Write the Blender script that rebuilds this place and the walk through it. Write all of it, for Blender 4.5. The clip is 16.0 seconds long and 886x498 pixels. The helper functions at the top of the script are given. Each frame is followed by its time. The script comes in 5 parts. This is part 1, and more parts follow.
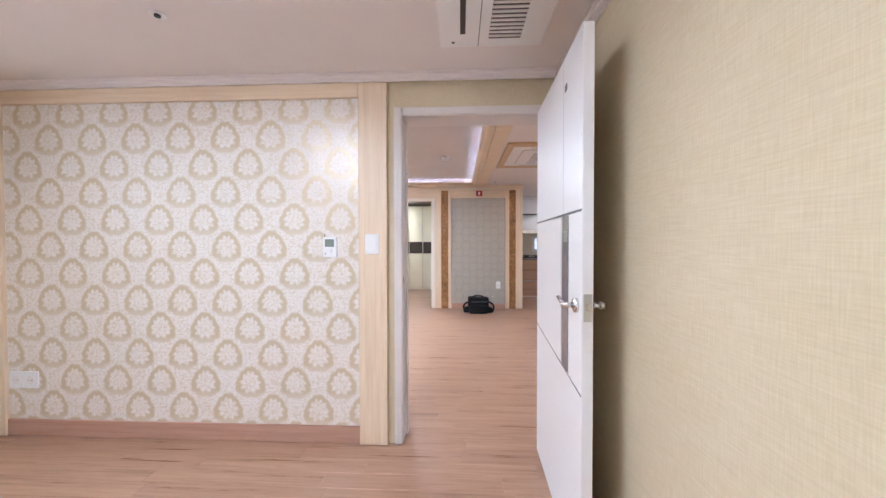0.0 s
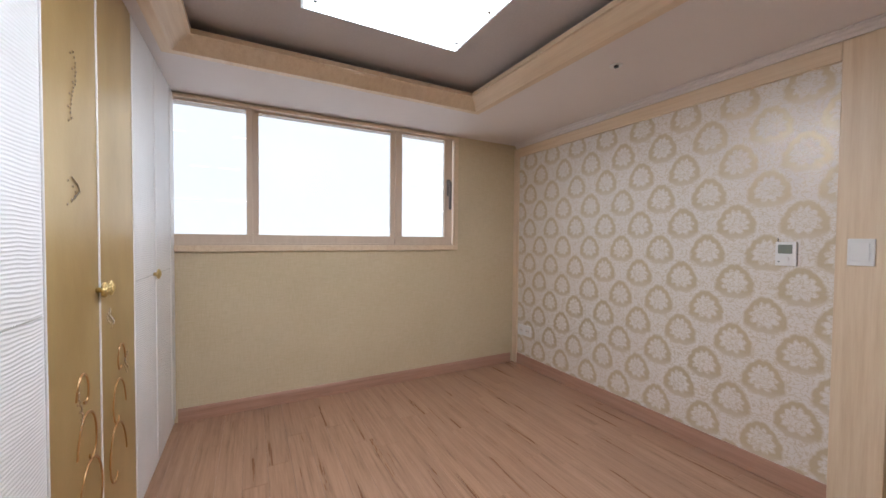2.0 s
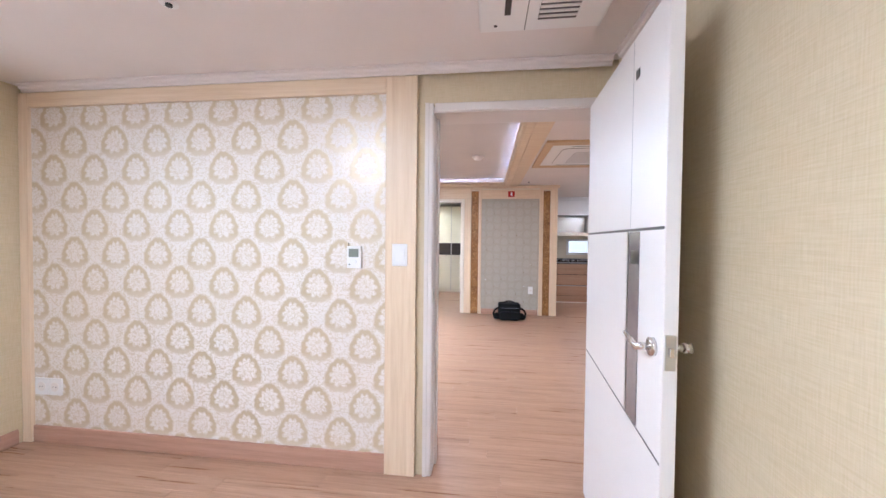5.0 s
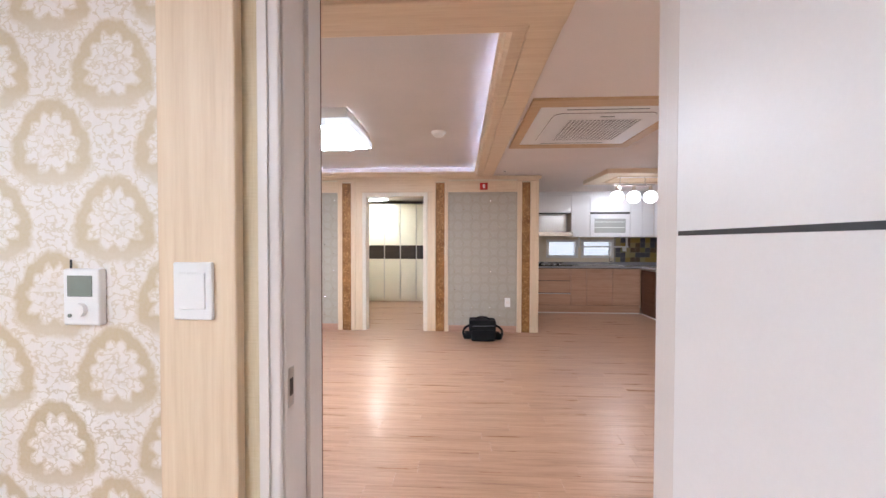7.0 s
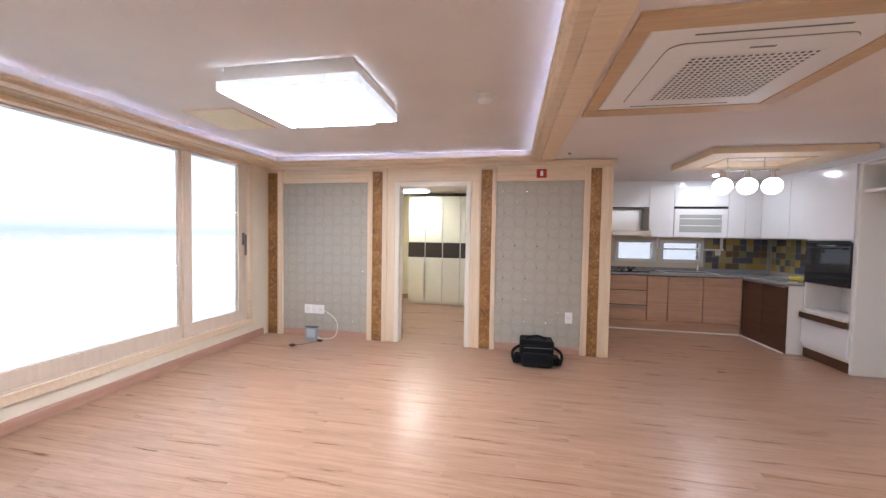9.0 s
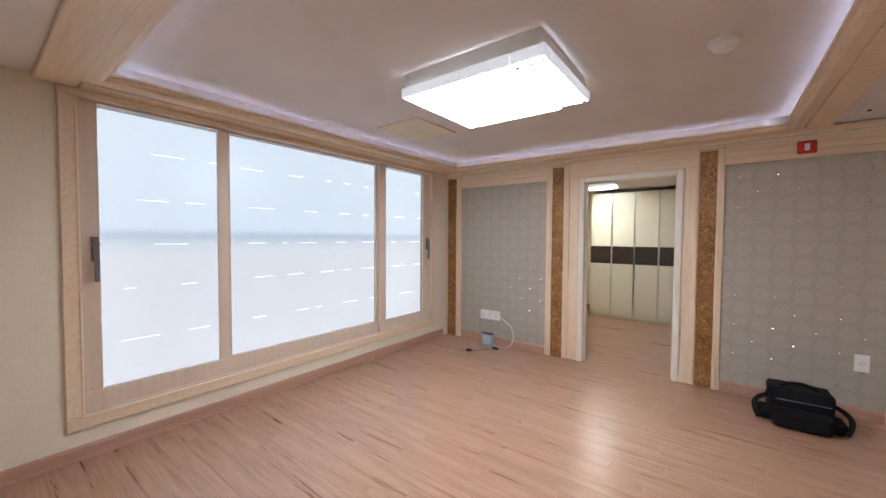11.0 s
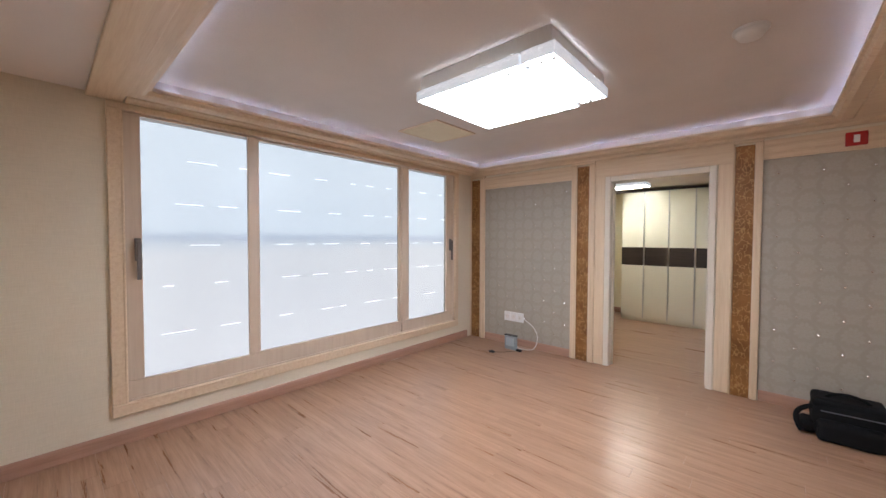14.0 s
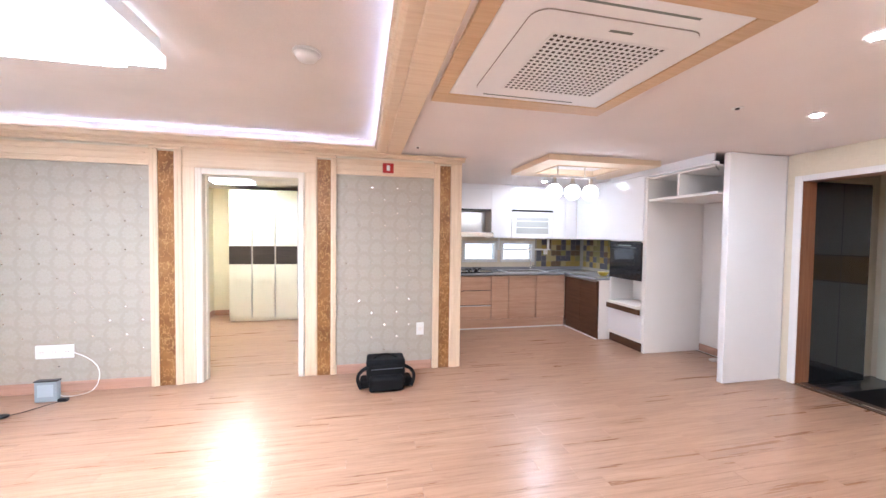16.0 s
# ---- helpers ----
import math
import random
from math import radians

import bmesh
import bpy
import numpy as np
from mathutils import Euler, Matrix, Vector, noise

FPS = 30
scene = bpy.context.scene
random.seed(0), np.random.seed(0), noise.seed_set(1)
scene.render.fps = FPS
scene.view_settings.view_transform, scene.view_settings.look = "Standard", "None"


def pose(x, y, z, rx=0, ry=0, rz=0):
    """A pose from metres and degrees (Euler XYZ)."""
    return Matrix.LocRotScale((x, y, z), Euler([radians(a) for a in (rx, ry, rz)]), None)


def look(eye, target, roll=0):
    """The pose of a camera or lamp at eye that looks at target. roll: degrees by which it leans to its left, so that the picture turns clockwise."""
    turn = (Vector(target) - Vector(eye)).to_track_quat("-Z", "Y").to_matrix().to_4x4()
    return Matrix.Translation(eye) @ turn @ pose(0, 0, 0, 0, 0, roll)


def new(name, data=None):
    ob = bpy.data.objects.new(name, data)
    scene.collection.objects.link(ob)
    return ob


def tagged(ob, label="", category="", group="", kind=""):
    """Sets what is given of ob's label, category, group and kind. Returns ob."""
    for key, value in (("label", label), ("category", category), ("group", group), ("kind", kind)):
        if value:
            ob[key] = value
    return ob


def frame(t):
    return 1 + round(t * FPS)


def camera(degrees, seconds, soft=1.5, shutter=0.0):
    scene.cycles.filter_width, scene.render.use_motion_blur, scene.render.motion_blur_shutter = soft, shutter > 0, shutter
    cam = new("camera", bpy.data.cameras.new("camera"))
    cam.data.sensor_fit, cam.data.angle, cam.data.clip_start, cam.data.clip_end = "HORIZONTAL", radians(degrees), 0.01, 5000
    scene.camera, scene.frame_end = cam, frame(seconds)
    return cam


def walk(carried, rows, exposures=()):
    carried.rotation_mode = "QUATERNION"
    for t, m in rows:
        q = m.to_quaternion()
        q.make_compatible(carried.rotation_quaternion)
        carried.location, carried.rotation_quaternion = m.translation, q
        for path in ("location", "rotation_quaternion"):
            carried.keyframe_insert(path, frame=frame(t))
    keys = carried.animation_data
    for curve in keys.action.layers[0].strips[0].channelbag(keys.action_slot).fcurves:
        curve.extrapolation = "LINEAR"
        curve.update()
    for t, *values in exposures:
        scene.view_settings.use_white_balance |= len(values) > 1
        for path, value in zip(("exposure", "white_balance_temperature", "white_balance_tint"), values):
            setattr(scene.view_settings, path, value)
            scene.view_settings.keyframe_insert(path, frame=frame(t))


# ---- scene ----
cam = camera(101.3, 16.0)
PATH = [
    (0, (0.784, 0.457, 1.269), (0.69, 2.454, 1.233), -0.1),
    (0.5, (0.665, 0.341, 1.328), (0.063, 2.247, 1.261), 0.6),
    (1, (0.622, 0.305, 1.322), (-0.532, 1.937, 1.256), 0.4),
    (1.5, (0.73, 0.273, 1.316), (-0.853, 1.494, 1.257), 0.4),
    (2, (0.818, 0.209, 1.302), (-0.95, 1.142, 1.249), 0.5),
    (2.5, (0.886, 0.185, 1.318), (-0.919, 1.044, 1.265), 0.4),
    (3, (0.961, 0.243, 1.315), (-0.692, 1.368, 1.262), 0.5),
    (3.5, (0.959, 0.327, 1.316), (-0.178, 1.972, 1.27), 0.7),
    (4, (0.896, 0.378, 1.318), (0.36, 2.305, 1.278), 0.7),
    (4.5, (0.758, 0.458, 1.322), (0.465, 2.436, 1.285), 0.7),
    (5, (0.728, 0.692, 1.341), (0.485, 2.676, 1.296), 0.6),
    (5.2, (0.752, 0.829, 1.344), (0.498, 2.813, 1.31), 0.7),
    (7.5, (0.823, 2.172, 1.378), (0.746, 4.169, 1.331), 0.2),
    (8, (0.824, 2.405, 1.392), (0.746, 4.403, 1.333), 0.4),
    (10.5, (0.660, 3.169, 1.458), (-0.387, 4.871, 1.384), 0.8),
    (11, (0.593, 3.153, 1.436), (-0.619, 4.743, 1.368), 0.4),
    (11.5, (0.628, 3.120, 1.430), (-0.922, 4.382, 1.369), 0.2),
    (12, (0.658, 3.070, 1.410), (-1.082, 4.055, 1.359), 0.1),
    (12.5, (0.663, 3.045, 1.403), (-1.122, 3.946, 1.354), 0.1),
    (13, (0.672, 3.055, 1.404), (-1.114, 3.953, 1.356), 0.1),
    (13.5, (0.670, 3.136, 1.416), (-1.011, 4.218, 1.359), 0.2),
    (14, (0.689, 3.206, 1.426), (-0.654, 4.686, 1.368), 0.2),
    (14.5, (0.733, 3.328, 1.439), (-0.169, 5.111, 1.374), 0.6),
    (15, (0.755, 3.397, 1.437), (0.363, 5.358, 1.377), 0.4),
    (15.5, (0.824, 3.443, 1.457), (0.914, 5.44, 1.393), 0.5),
    (16, (0.893, 3.463, 1.47), (1.321, 5.416, 1.406), 0.7),
]
EXPOSURES = [(t, v, k, 10) for t, v, k in ((0.0, 0.6, 5350), (0.5, 0.72, 5350), (1.0, 0.35, 5600), (1.5, -0.4, 5800), (2.5, -0.32, 5900), (3.5, -0.15, 5800), (4.5, 0.75, 5300), (5.2, 0.75, 5300), (7.5, 0.55, 5700), (8.2, 0.72, 5600), (10.5, -0.12, 5800), (12.5, 0.12, 5900), (13.5, 0.2, 5850), (14.0, -0.15, 5900), (15.0, 0.2, 5900), (15.5, 0.78, 5750), (16.0, 1.38, 5400))]
walk(cam, [(t, look(e, g, r)) for t, e, g, r in PATH], EXPOSURES)

# ---- world and exposure ----
world = bpy.data.worlds.new("sky_world")
scene.world = world
world.use_nodes = True
wn = world.node_tree.nodes
sky = wn.new("ShaderNodeTexSky")
sky.sky_type, sky.sun_disc = "NISHITA", False
sky.sun_elevation, sky.sun_rotation = radians(40), radians(200)
wn["Background"].inputs[1].default_value = 0.1
world.node_tree.links.new(sky.outputs[0], wn["Background"].inputs[0])

DAY_LIVING = 2.15
DAY_BED = 3.4
LAMP_LIVING = 31.0
LAMP_BED = 22.0
LAMP_FAR = 42.0


# ---- materials ----
class Mat:
    """A node material with short ways to add nodes."""

    def __init__(self, name, rough=0.5, metal=0.0, spec=0.5):
        self.m = bpy.data.materials.new(name)
        self.m.use_nodes = True
        self.nt = self.m.node_tree
        self.b = self.nt.nodes["Principled BSDF"]
        self.b.inputs["Roughness"].default_value = rough
        self.b.inputs["Metallic"].default_value = metal
        self.b.inputs["Specular IOR Level"].default_value = spec

    def node(self, kind, **props):
        n = self.nt.nodes.new(kind)
        for k, v in props.items():
            setattr(n, k, v)
        return n

    def put(self, socket, v):
        if hasattr(v, "is_linked"):
            self.nt.links.new(v, socket)
        else:
            socket.default_value = v

    def math(self, op, a, b=0.0, c=0.0):
        n = self.node("ShaderNodeMath", operation=op)
        for s, v in zip(n.inputs, (a, b, c)):
            self.put(s, v)
        return n.outputs[0]

    def coord(self, scale=(1, 1, 1), offset=None, kind="Object"):
        tc = self.node("ShaderNodeTexCoord")
        mp = self.node("ShaderNodeMapping")
        self.put(mp.inputs["Vector"], tc.outputs[kind])
        mp.inputs["Scale"].default_value = scale
        if offset is not None:
            self.put(mp.inputs["Location"], offset)
        return mp.outputs[0]

    def noise(self, vec, scale, detail=3.0, rough=0.5):
        n = self.node("ShaderNodeTexNoise")
        self.put(n.inputs["Vector"], vec)
        n.inputs["Scale"].default_value, n.inputs["Detail"].default_value = scale, detail
        n.inputs["Roughness"].default_value = rough
        return n.outputs[0]

    def ramp(self, fac, stops):
        n = self.node("ShaderNodeValToRGB")
        e = n.color_ramp.elements
        while len(e) < len(stops):
            e.new(0.5)
        for el, (p, c) in zip(e, stops):
            el.position, el.color = p, (*c, 1)
        self.put(n.inputs[0], fac)
        return n.outputs[0]

    def mix(self, fac, a, b, blend="MIX"):
        n = self.node("ShaderNodeMix", data_type="RGBA", blend_type=blend)
        self.put(n.inputs[0], fac)
        for s, v in ((n.inputs[6], a), (n.inputs[7], b)):
            self.put(s, (*v, 1) if isinstance(v, tuple) else v)
        return n.outputs[2]

    def color(self, v):
        self.put(self.b.inputs["Base Color"], (*v, 1) if isinstance(v, tuple) else v)
        return self

    def bump(self, height, strength=0.2, distance=0.002):
        n = self.node("ShaderNodeBump")
        n.inputs["Strength"].default_value, n.inputs["Distance"].default_value = strength, distance
        self.put(n.inputs["Height"], height)
        self.put(self.b.inputs["Normal"], n.outputs[0])
        return self


def plain(name, col, rough=0.5, metal=0.0, vary=0.06, bump=0.08, scale=60.0, spec=0.5):
    """Paint, plastic or metal with slight mottling at two sizes and fine relief."""
    m = Mat(name, rough, metal, spec)
    v = m.coord()
    big, fine = m.noise(v, 2.3, 3), m.noise(v, scale, 4)
    lo, hi = tuple(c * (1 - vary) for c in col), tuple(min(1, c * (1 + vary)) for c in col)
    mixed = m.math("ADD", m.math("MULTIPLY", big, 0.6), m.math("MULTIPLY", fine, 0.4))
    m.color(m.ramp(mixed, [(0.3, lo), (0.7, hi)]))
    if bump:
        m.bump(fine, bump, 0.001)
    return m.m


def glow(name, col, strength):
    m = bpy.data.materials.new(name)
    m.use_nodes = True
    b = m.node_tree.nodes["Principled BSDF"]
    b.inputs["Base Color"].default_value = (0.8, 0.8, 0.8, 1)
    b.inputs["Emission Color"].default_value = (*col, 1)
    b.inputs["Emission Strength"].default_value = strength
    return m


def woven(name, a, b, rough=0.75, scale=260.0):
    """Wallpaper with a fine fabric weave and soft blotches."""
    m = Mat(name, rough, 0, 0.3)
    v = m.coord()
    wx = m.noise(m.coord((scale, scale, 14)), 1.0, 2)
    wz = m.noise(m.coord((14, 14, scale)), 1.0, 2)
    w = m.math("MULTIPLY", m.math("ADD", wx, wz), 0.5)
    blot = m.noise(v, 1.6, 4)
    f = m.math("ADD", m.math("MULTIPLY", w, 0.7), m.math("MULTIPLY", blot, 0.3))
    m.color(m.ramp(f, [(0.33, a), (0.67, b)]))
    m.bump(w, 0.25, 0.0015)
    return m.m


def grain(name, dark, mid, light, axis="z", rough=0.45, stretch=26.0, fleck=0.5, spec=0.5):
    """Wood grain running along one axis."""
    m = Mat(name, rough, 0.0, spec)
    s = {"x": (1.6, stretch, stretch), "y": (stretch, 1.6, stretch), "z": (stretch, stretch, 1.6)}[axis]
    f = m.noise(m.coord(s), 1.0, 5, 0.6)
    fine = m.noise(m.coord(tuple(4 * c for c in s)), 1.0, 3, 0.6)
    g = m.math("ADD", m.math("MULTIPLY", f, 1 - fleck * 0.5), m.math("MULTIPLY", fine, fleck * 0.5))
    m.color(m.ramp(g, [(0.3, dark), (0.5, mid), (0.72, light)]))
    m.bump(fine, 0.15, 0.001)
    return m.m


def plank_material(name, island):
    """Pinkish brown laminate, each plank with its own tone and grain."""
    m = Mat(name, 0.3, 0, 0.65)
    if island:
        rnd = m.node("ShaderNodeNewGeometry").outputs["Random Per Island"]
    else:
        rnd = m.node("ShaderNodeObjectInfo").outputs["Random"]
    comb = m.node("ShaderNodeCombineXYZ")
    m.put(comb.inputs[0], m.math("MULTIPLY", rnd, 37.0))
    m.put(comb.inputs[1], m.math("MULTIPLY", rnd, 91.0))
    broad = m.noise(m.coord((0.9, 16, 1), comb.outputs[0]), 1.0, 5, 0.65)
    fine = m.noise(m.coord((2.4, 60, 1), comb.outputs[0]), 1.0, 8, 0.74)
    knots = m.noise(m.coord((3.5, 14, 1), comb.outputs[0]), 1.0, 2)
    g = m.math("ADD", m.math("MULTIPLY", broad, 0.42), m.math("MULTIPLY", fine, 0.58))
    col = m.ramp(g, [(0.36, (0.2, 0.1, 0.058)), (0.45, (0.355, 0.2, 0.123)), (0.54, (0.43, 0.255, 0.163)), (0.66, (0.49, 0.305, 0.203))])
    col = m.mix(m.math("MULTIPLY", m.math("SUBTRACT", rnd, 0.4), 0.45), col, (0.3, 0.165, 0.105))
    dark = m.ramp(knots, [(0.66, (1, 1, 1)), (0.8, (0.78, 0.72, 0.68))])
    m.color(m.mix(1.0, col, dark, "MULTIPLY"))
    m.put(m.b.inputs["Roughness"], m.math("ADD", 0.23, m.math("MULTIPLY", broad, 0.12)))
    m.bump(fine, 0.12, 0.001)
    return m.m


def damask(name, ground, ring, sheen, px, pz, rough, kind_metal, at=(0.0, 0.0), relief=0.25):
    """Staggered scalloped medallions with a flower inside each, printed on a satin ground."""
    m = Mat(name, rough, 0.0, 0.5)
    sep = m.node("ShaderNodeSeparateXYZ")
    m.put(sep.inputs[0], m.coord())
    x, z = m.math("SUBTRACT", sep.outputs[0], at[0]), m.math("SUBTRACT", sep.outputs[2], at[1])
    wob = m.math("MULTIPLY", m.math("SUBTRACT", m.noise(m.coord(), 70, 3), 0.5), 0.22)

    def edge(v, at_value, soft):
        # 0 below the given value, 1 above it, with a soft step between
        d = m.math("DIVIDE", m.math("SUBTRACT", v, at_value), soft)
        return m.math("MINIMUM", m.math("MAXIMUM", m.math("ADD", d, 0.5), 0.0), 1.0)

    def medallion(ox, oz):
        u = m.math("SUBTRACT", m.math("FRACT", m.math("ADD", m.math("DIVIDE", x, px), ox)), 0.5)
        w = m.math("SUBTRACT", m.math("FRACT", m.math("ADD", m.math("DIVIDE", z, pz), oz)), 0.5)
        u, w = m.math("MULTIPLY", u, px / 0.1), m.math("MULTIPLY", w, pz / 0.108)
        # narrower towards the top, like a drop
        u = m.math("MULTIPLY", u, m.math("ADD", 1.0, m.math("MULTIPLY", w, 0.34)))
        r = m.math("SQRT", m.math("ADD", m.math("MULTIPLY", u, u), m.math("MULTIPLY", w, w)))
        a = m.math("ARCTAN2", u, w)
        lobe = m.math("ABSOLUTE", m.math("SINE", m.math("MULTIPLY", a, 5.0)))
        inner = edge(m.math("ADD", m.math("SUBTRACT", r, m.math("MULTIPLY", lobe, 0.16)), wob), 0.5, 0.12)
        outer = edge(m.math("ADD", m.math("SUBTRACT", r, m.math("MULTIPLY", lobe, 0.05)), wob), 0.9, 0.12)
        band = m.math("MULTIPLY", inner, m.math("SUBTRACT", 1.0, outer))
        # the foot of the ring breaks up into blossoms
        foot = edge(w, -0.62, 0.3)
        band = m.math("MULTIPLY", band, m.math("ADD", 0.72, m.math("MULTIPLY", foot, 0.28)))
        petal = m.math("ADD", 0.27, m.math("MULTIPLY", m.math("COSINE", m.math("MULTIPLY", a, 5.0)), 0.1))
        vein = m.math("SUBTRACT", 1.0, m.math("MULTIPLY", m.math("ABSOLUTE", m.math("SUBTRACT", m.math("ADD", r, wob), petal)), 12.0))
        return m.math("MAXIMUM", band, m.math("MULTIPLY", m.math("MAXIMUM", vein, 0.0), 0.3))

    swirl = m.noise(m.coord((1, 1, 1.3)), 34, 2)
    curls = m.math("MAXIMUM", m.math("SUBTRACT", 1.0, m.math("MULTIPLY", m.math("ABSOLUTE", m.math("SUBTRACT", swirl, 0.5)), 20.0)), 0.0)
    ink = m.math("MAXIMUM", medallion(0.5, 0.5), medallion(0.0, 0.0))
    ink = m.math("MAXIMUM", ink, m.math("MULTIPLY", curls, 0.75))
    ink = m.math("MULTIPLY", ink, m.math("ADD", 0.8, m.math("MULTIPLY", m.noise(m.coord(), 130, 2), 0.3)))
    ink = m.math("MINIMUM", ink, 1.0)
    base = m.mix(m.noise(m.coord((60, 60, 6)), 3.0, 3), ground, sheen)
    m.color(m.mix(ink, base, ring))
    m.put(m.b.inputs["Metallic"], m.math("MULTIPLY", ink, kind_metal))
    m.put(m.b.inputs["Roughness"], rough)
    m.bump(ink, relief, 0.001)
    return m.m


CEIL = plain("ceiling_paper", (0.77, 0.71, 0.685), 0.8, vary=0.03, bump=0.15, scale=160)
TRAY = plain("tray_paper", (0.66, 0.61, 0.57), 0.75, vary=0.06, bump=0.6, scale=110)
# grey paper whose colour also holds the shade up inside the tray
TRAY_BED = plain("bedroom_tray_shaded_paper", (0.5, 0.45, 0.43), 0.8, vary=0.08, bump=0.8, scale=90)
WALL_BED = woven("beige_wallpaper", (0.555, 0.455, 0.285), (0.68, 0.578, 0.405))
WALL_LIV = woven("cream_wallpaper", (0.68, 0.6, 0.47), (0.8, 0.72, 0.585))
WALL_FAR = woven("pale_wallpaper", (0.7, 0.63, 0.45), (0.8, 0.73, 0.55))
CREAM = grain("cream_trim_wood", (0.66, 0.5, 0.335), (0.735, 0.58, 0.41), (0.79, 0.645, 0.475), "z", 0.45, 40)
CREAM_H = grain("cream_trim_wood_level", (0.66, 0.5, 0.335), (0.735, 0.58, 0.41), (0.79, 0.645, 0.475), "x", 0.45, 40)
SASH = grain("sash_vinyl", (0.6, 0.475, 0.365), (0.645, 0.52, 0.405), (0.68, 0.555, 0.44), "z", 0.4, 30, 0.3)
BASE = grain("baseboard_wood", (0.36, 0.2, 0.14), (0.44, 0.255, 0.18), (0.5, 0.3, 0.22), "x", 0.4, 40)
BASE_Y = grain("baseboard_wood_deep", (0.36, 0.2, 0.14), (0.44, 0.255, 0.18), (0.5, 0.3, 0.22), "y", 0.4, 40)
WHITE = plain("white_plastic", (0.8, 0.79, 0.78), 0.35, vary=0.02, bump=0.03)
WHITE_DOOR = plain("white_door_film", (0.8, 0.775, 0.765), 0.4, vary=0.02, bump=0.12, scale=140)
FRAME_WHITE = plain("door_frame_paint", (0.7, 0.645, 0.605), 0.4, vary=0.03, bump=0.1, scale=140)
GLOSS = plain("white_high_gloss", (0.8, 0.785, 0.8), 0.12, vary=0.015, bump=0.0)
MELAMINE = plain("white_melamine", (0.78, 0.74, 0.7), 0.4, vary=0.02, bump=0.03)
BLACK = plain("black_plastic", (0.014, 0.014, 0.016), 0.35, vary=0.2, bump=0.05)
DARKLINE = plain("dark_inlay", (0.03, 0.028, 0.03), 0.3, vary=0.1, bump=0.0)
STEEL = plain("brushed_steel", (0.55, 0.54, 0.53), 0.28, 1.0, 0.05, 0.05, 200)
CHROME = plain("satin_chrome", (0.7, 0.68, 0.66), 0.2, 1.0, 0.03, 0.0)
BRASS = plain("antique_brass", (0.6, 0.46, 0.2), 0.35, 0.8, 0.15, 0.3)
TAN = grain("tan_frame_wood", (0.5, 0.33, 0.17), (0.57, 0.39, 0.22), (0.63, 0.45, 0.27), "x", 0.45, 40)
GREYPANE = plain("grey_display", (0.22, 0.25, 0.22), 0.2, vary=0.05, bump=0.0)
RED = plain("red_enamel", (0.42, 0.02, 0.02), 0.35, vary=0.1)
GLASS_DARK = plain("dark_glass", (0.02, 0.02, 0.022), 0.06, vary=0.1, bump=0.0)
INLAY = plain("grey_inlay_glass", (0.17, 0.15, 0.16), 0.12, vary=0.2, bump=0.05, scale=20)
OAK = grain("kitchen_oak", (0.43, 0.25, 0.16), (0.52, 0.32, 0.215), (0.58, 0.375, 0.26), "x", 0.4, 30)
WALNUT = grain("kitchen_walnut", (0.06, 0.028, 0.015), (0.085, 0.04, 0.022), (0.11, 0.054, 0.03), "y", 0.4, 30, 0.5, 0.3)
WENGE = grain("wenge_band", (0.02, 0.014, 0.012), (0.035, 0.024, 0.02), (0.05, 0.036, 0.03), "x", 0.35, 40)
COUNTER = plain("grey_counter_stone", (0.3, 0.3, 0.315), 0.2, vary=0.3, bump=0.05, scale=300)
IVORY = plain("ivory_gloss", (0.77, 0.74, 0.62), 0.15, vary=0.02, bump=0.0)
NYLON = plain("black_nylon", (0.008, 0.008, 0.009), 0.75, vary=0.4, bump=0.6, scale=220, spec=0.15)
SLATE = plain("entry_tile", (0.1, 0.1, 0.105), 0.25, vary=0.2, bump=0.1)
MAHOG = grain("red_brown_frame", (0.2, 0.075, 0.035), (0.29, 0.115, 0.055), (0.36, 0.16, 0.08), "z", 0.35, 40)
HANDLE = plain("grey_handle_metal", (0.16, 0.145, 0.14), 0.4, 0.3, 0.1)
GOLD = plain("gold_panel", (0.5, 0.33, 0.11), 0.4, 0.3, 0.1)
ROUTER = plain("blue_grey_plastic", (0.3, 0.34, 0.37), 0.35, vary=0.08)
PLANK = plank_material("laminate_plank", False)
PLANK_REST = plank_material("laminate_rest", True)
DAMASK = damask("cream_damask", (0.745, 0.69, 0.64), (0.585, 0.48, 0.32), (0.8, 0.75, 0.71), 0.2955, 0.347, 0.34, 0.2, (-1.444, 0.725))
GREYPAPER = damask("grey_damask", (0.41, 0.372, 0.312), (0.38, 0.34, 0.278), (0.43, 0.392, 0.332), 0.27, 0.27, 0.42, 0.0, (0.9, 0.4), relief=0.05)


def strip_material():
    m = Mat("burnt_bronze_strip", 0.35, 0.15)
    v = m.coord()
    scroll = m.noise(m.coord((9, 9, 6)), 3.0, 1.5)
    line = m.math("SUBTRACT", 1.0, m.math("MULTIPLY", m.math("ABSOLUTE", m.math("SUBTRACT", scroll, 0.5)), 24.0))
    line = m.math("MAXIMUM", line, 0.0)
    body = m.ramp(m.noise(v, 5, 5), [(0.3, (0.17, 0.07, 0.02)), (0.7, (0.34, 0.16, 0.05))])
    m.color(m.mix(m.math("MULTIPLY", line, 0.6), body, (0.6, 0.36, 0.14)))
    m.bump(line, 0.3, 0.002)
    return m.m


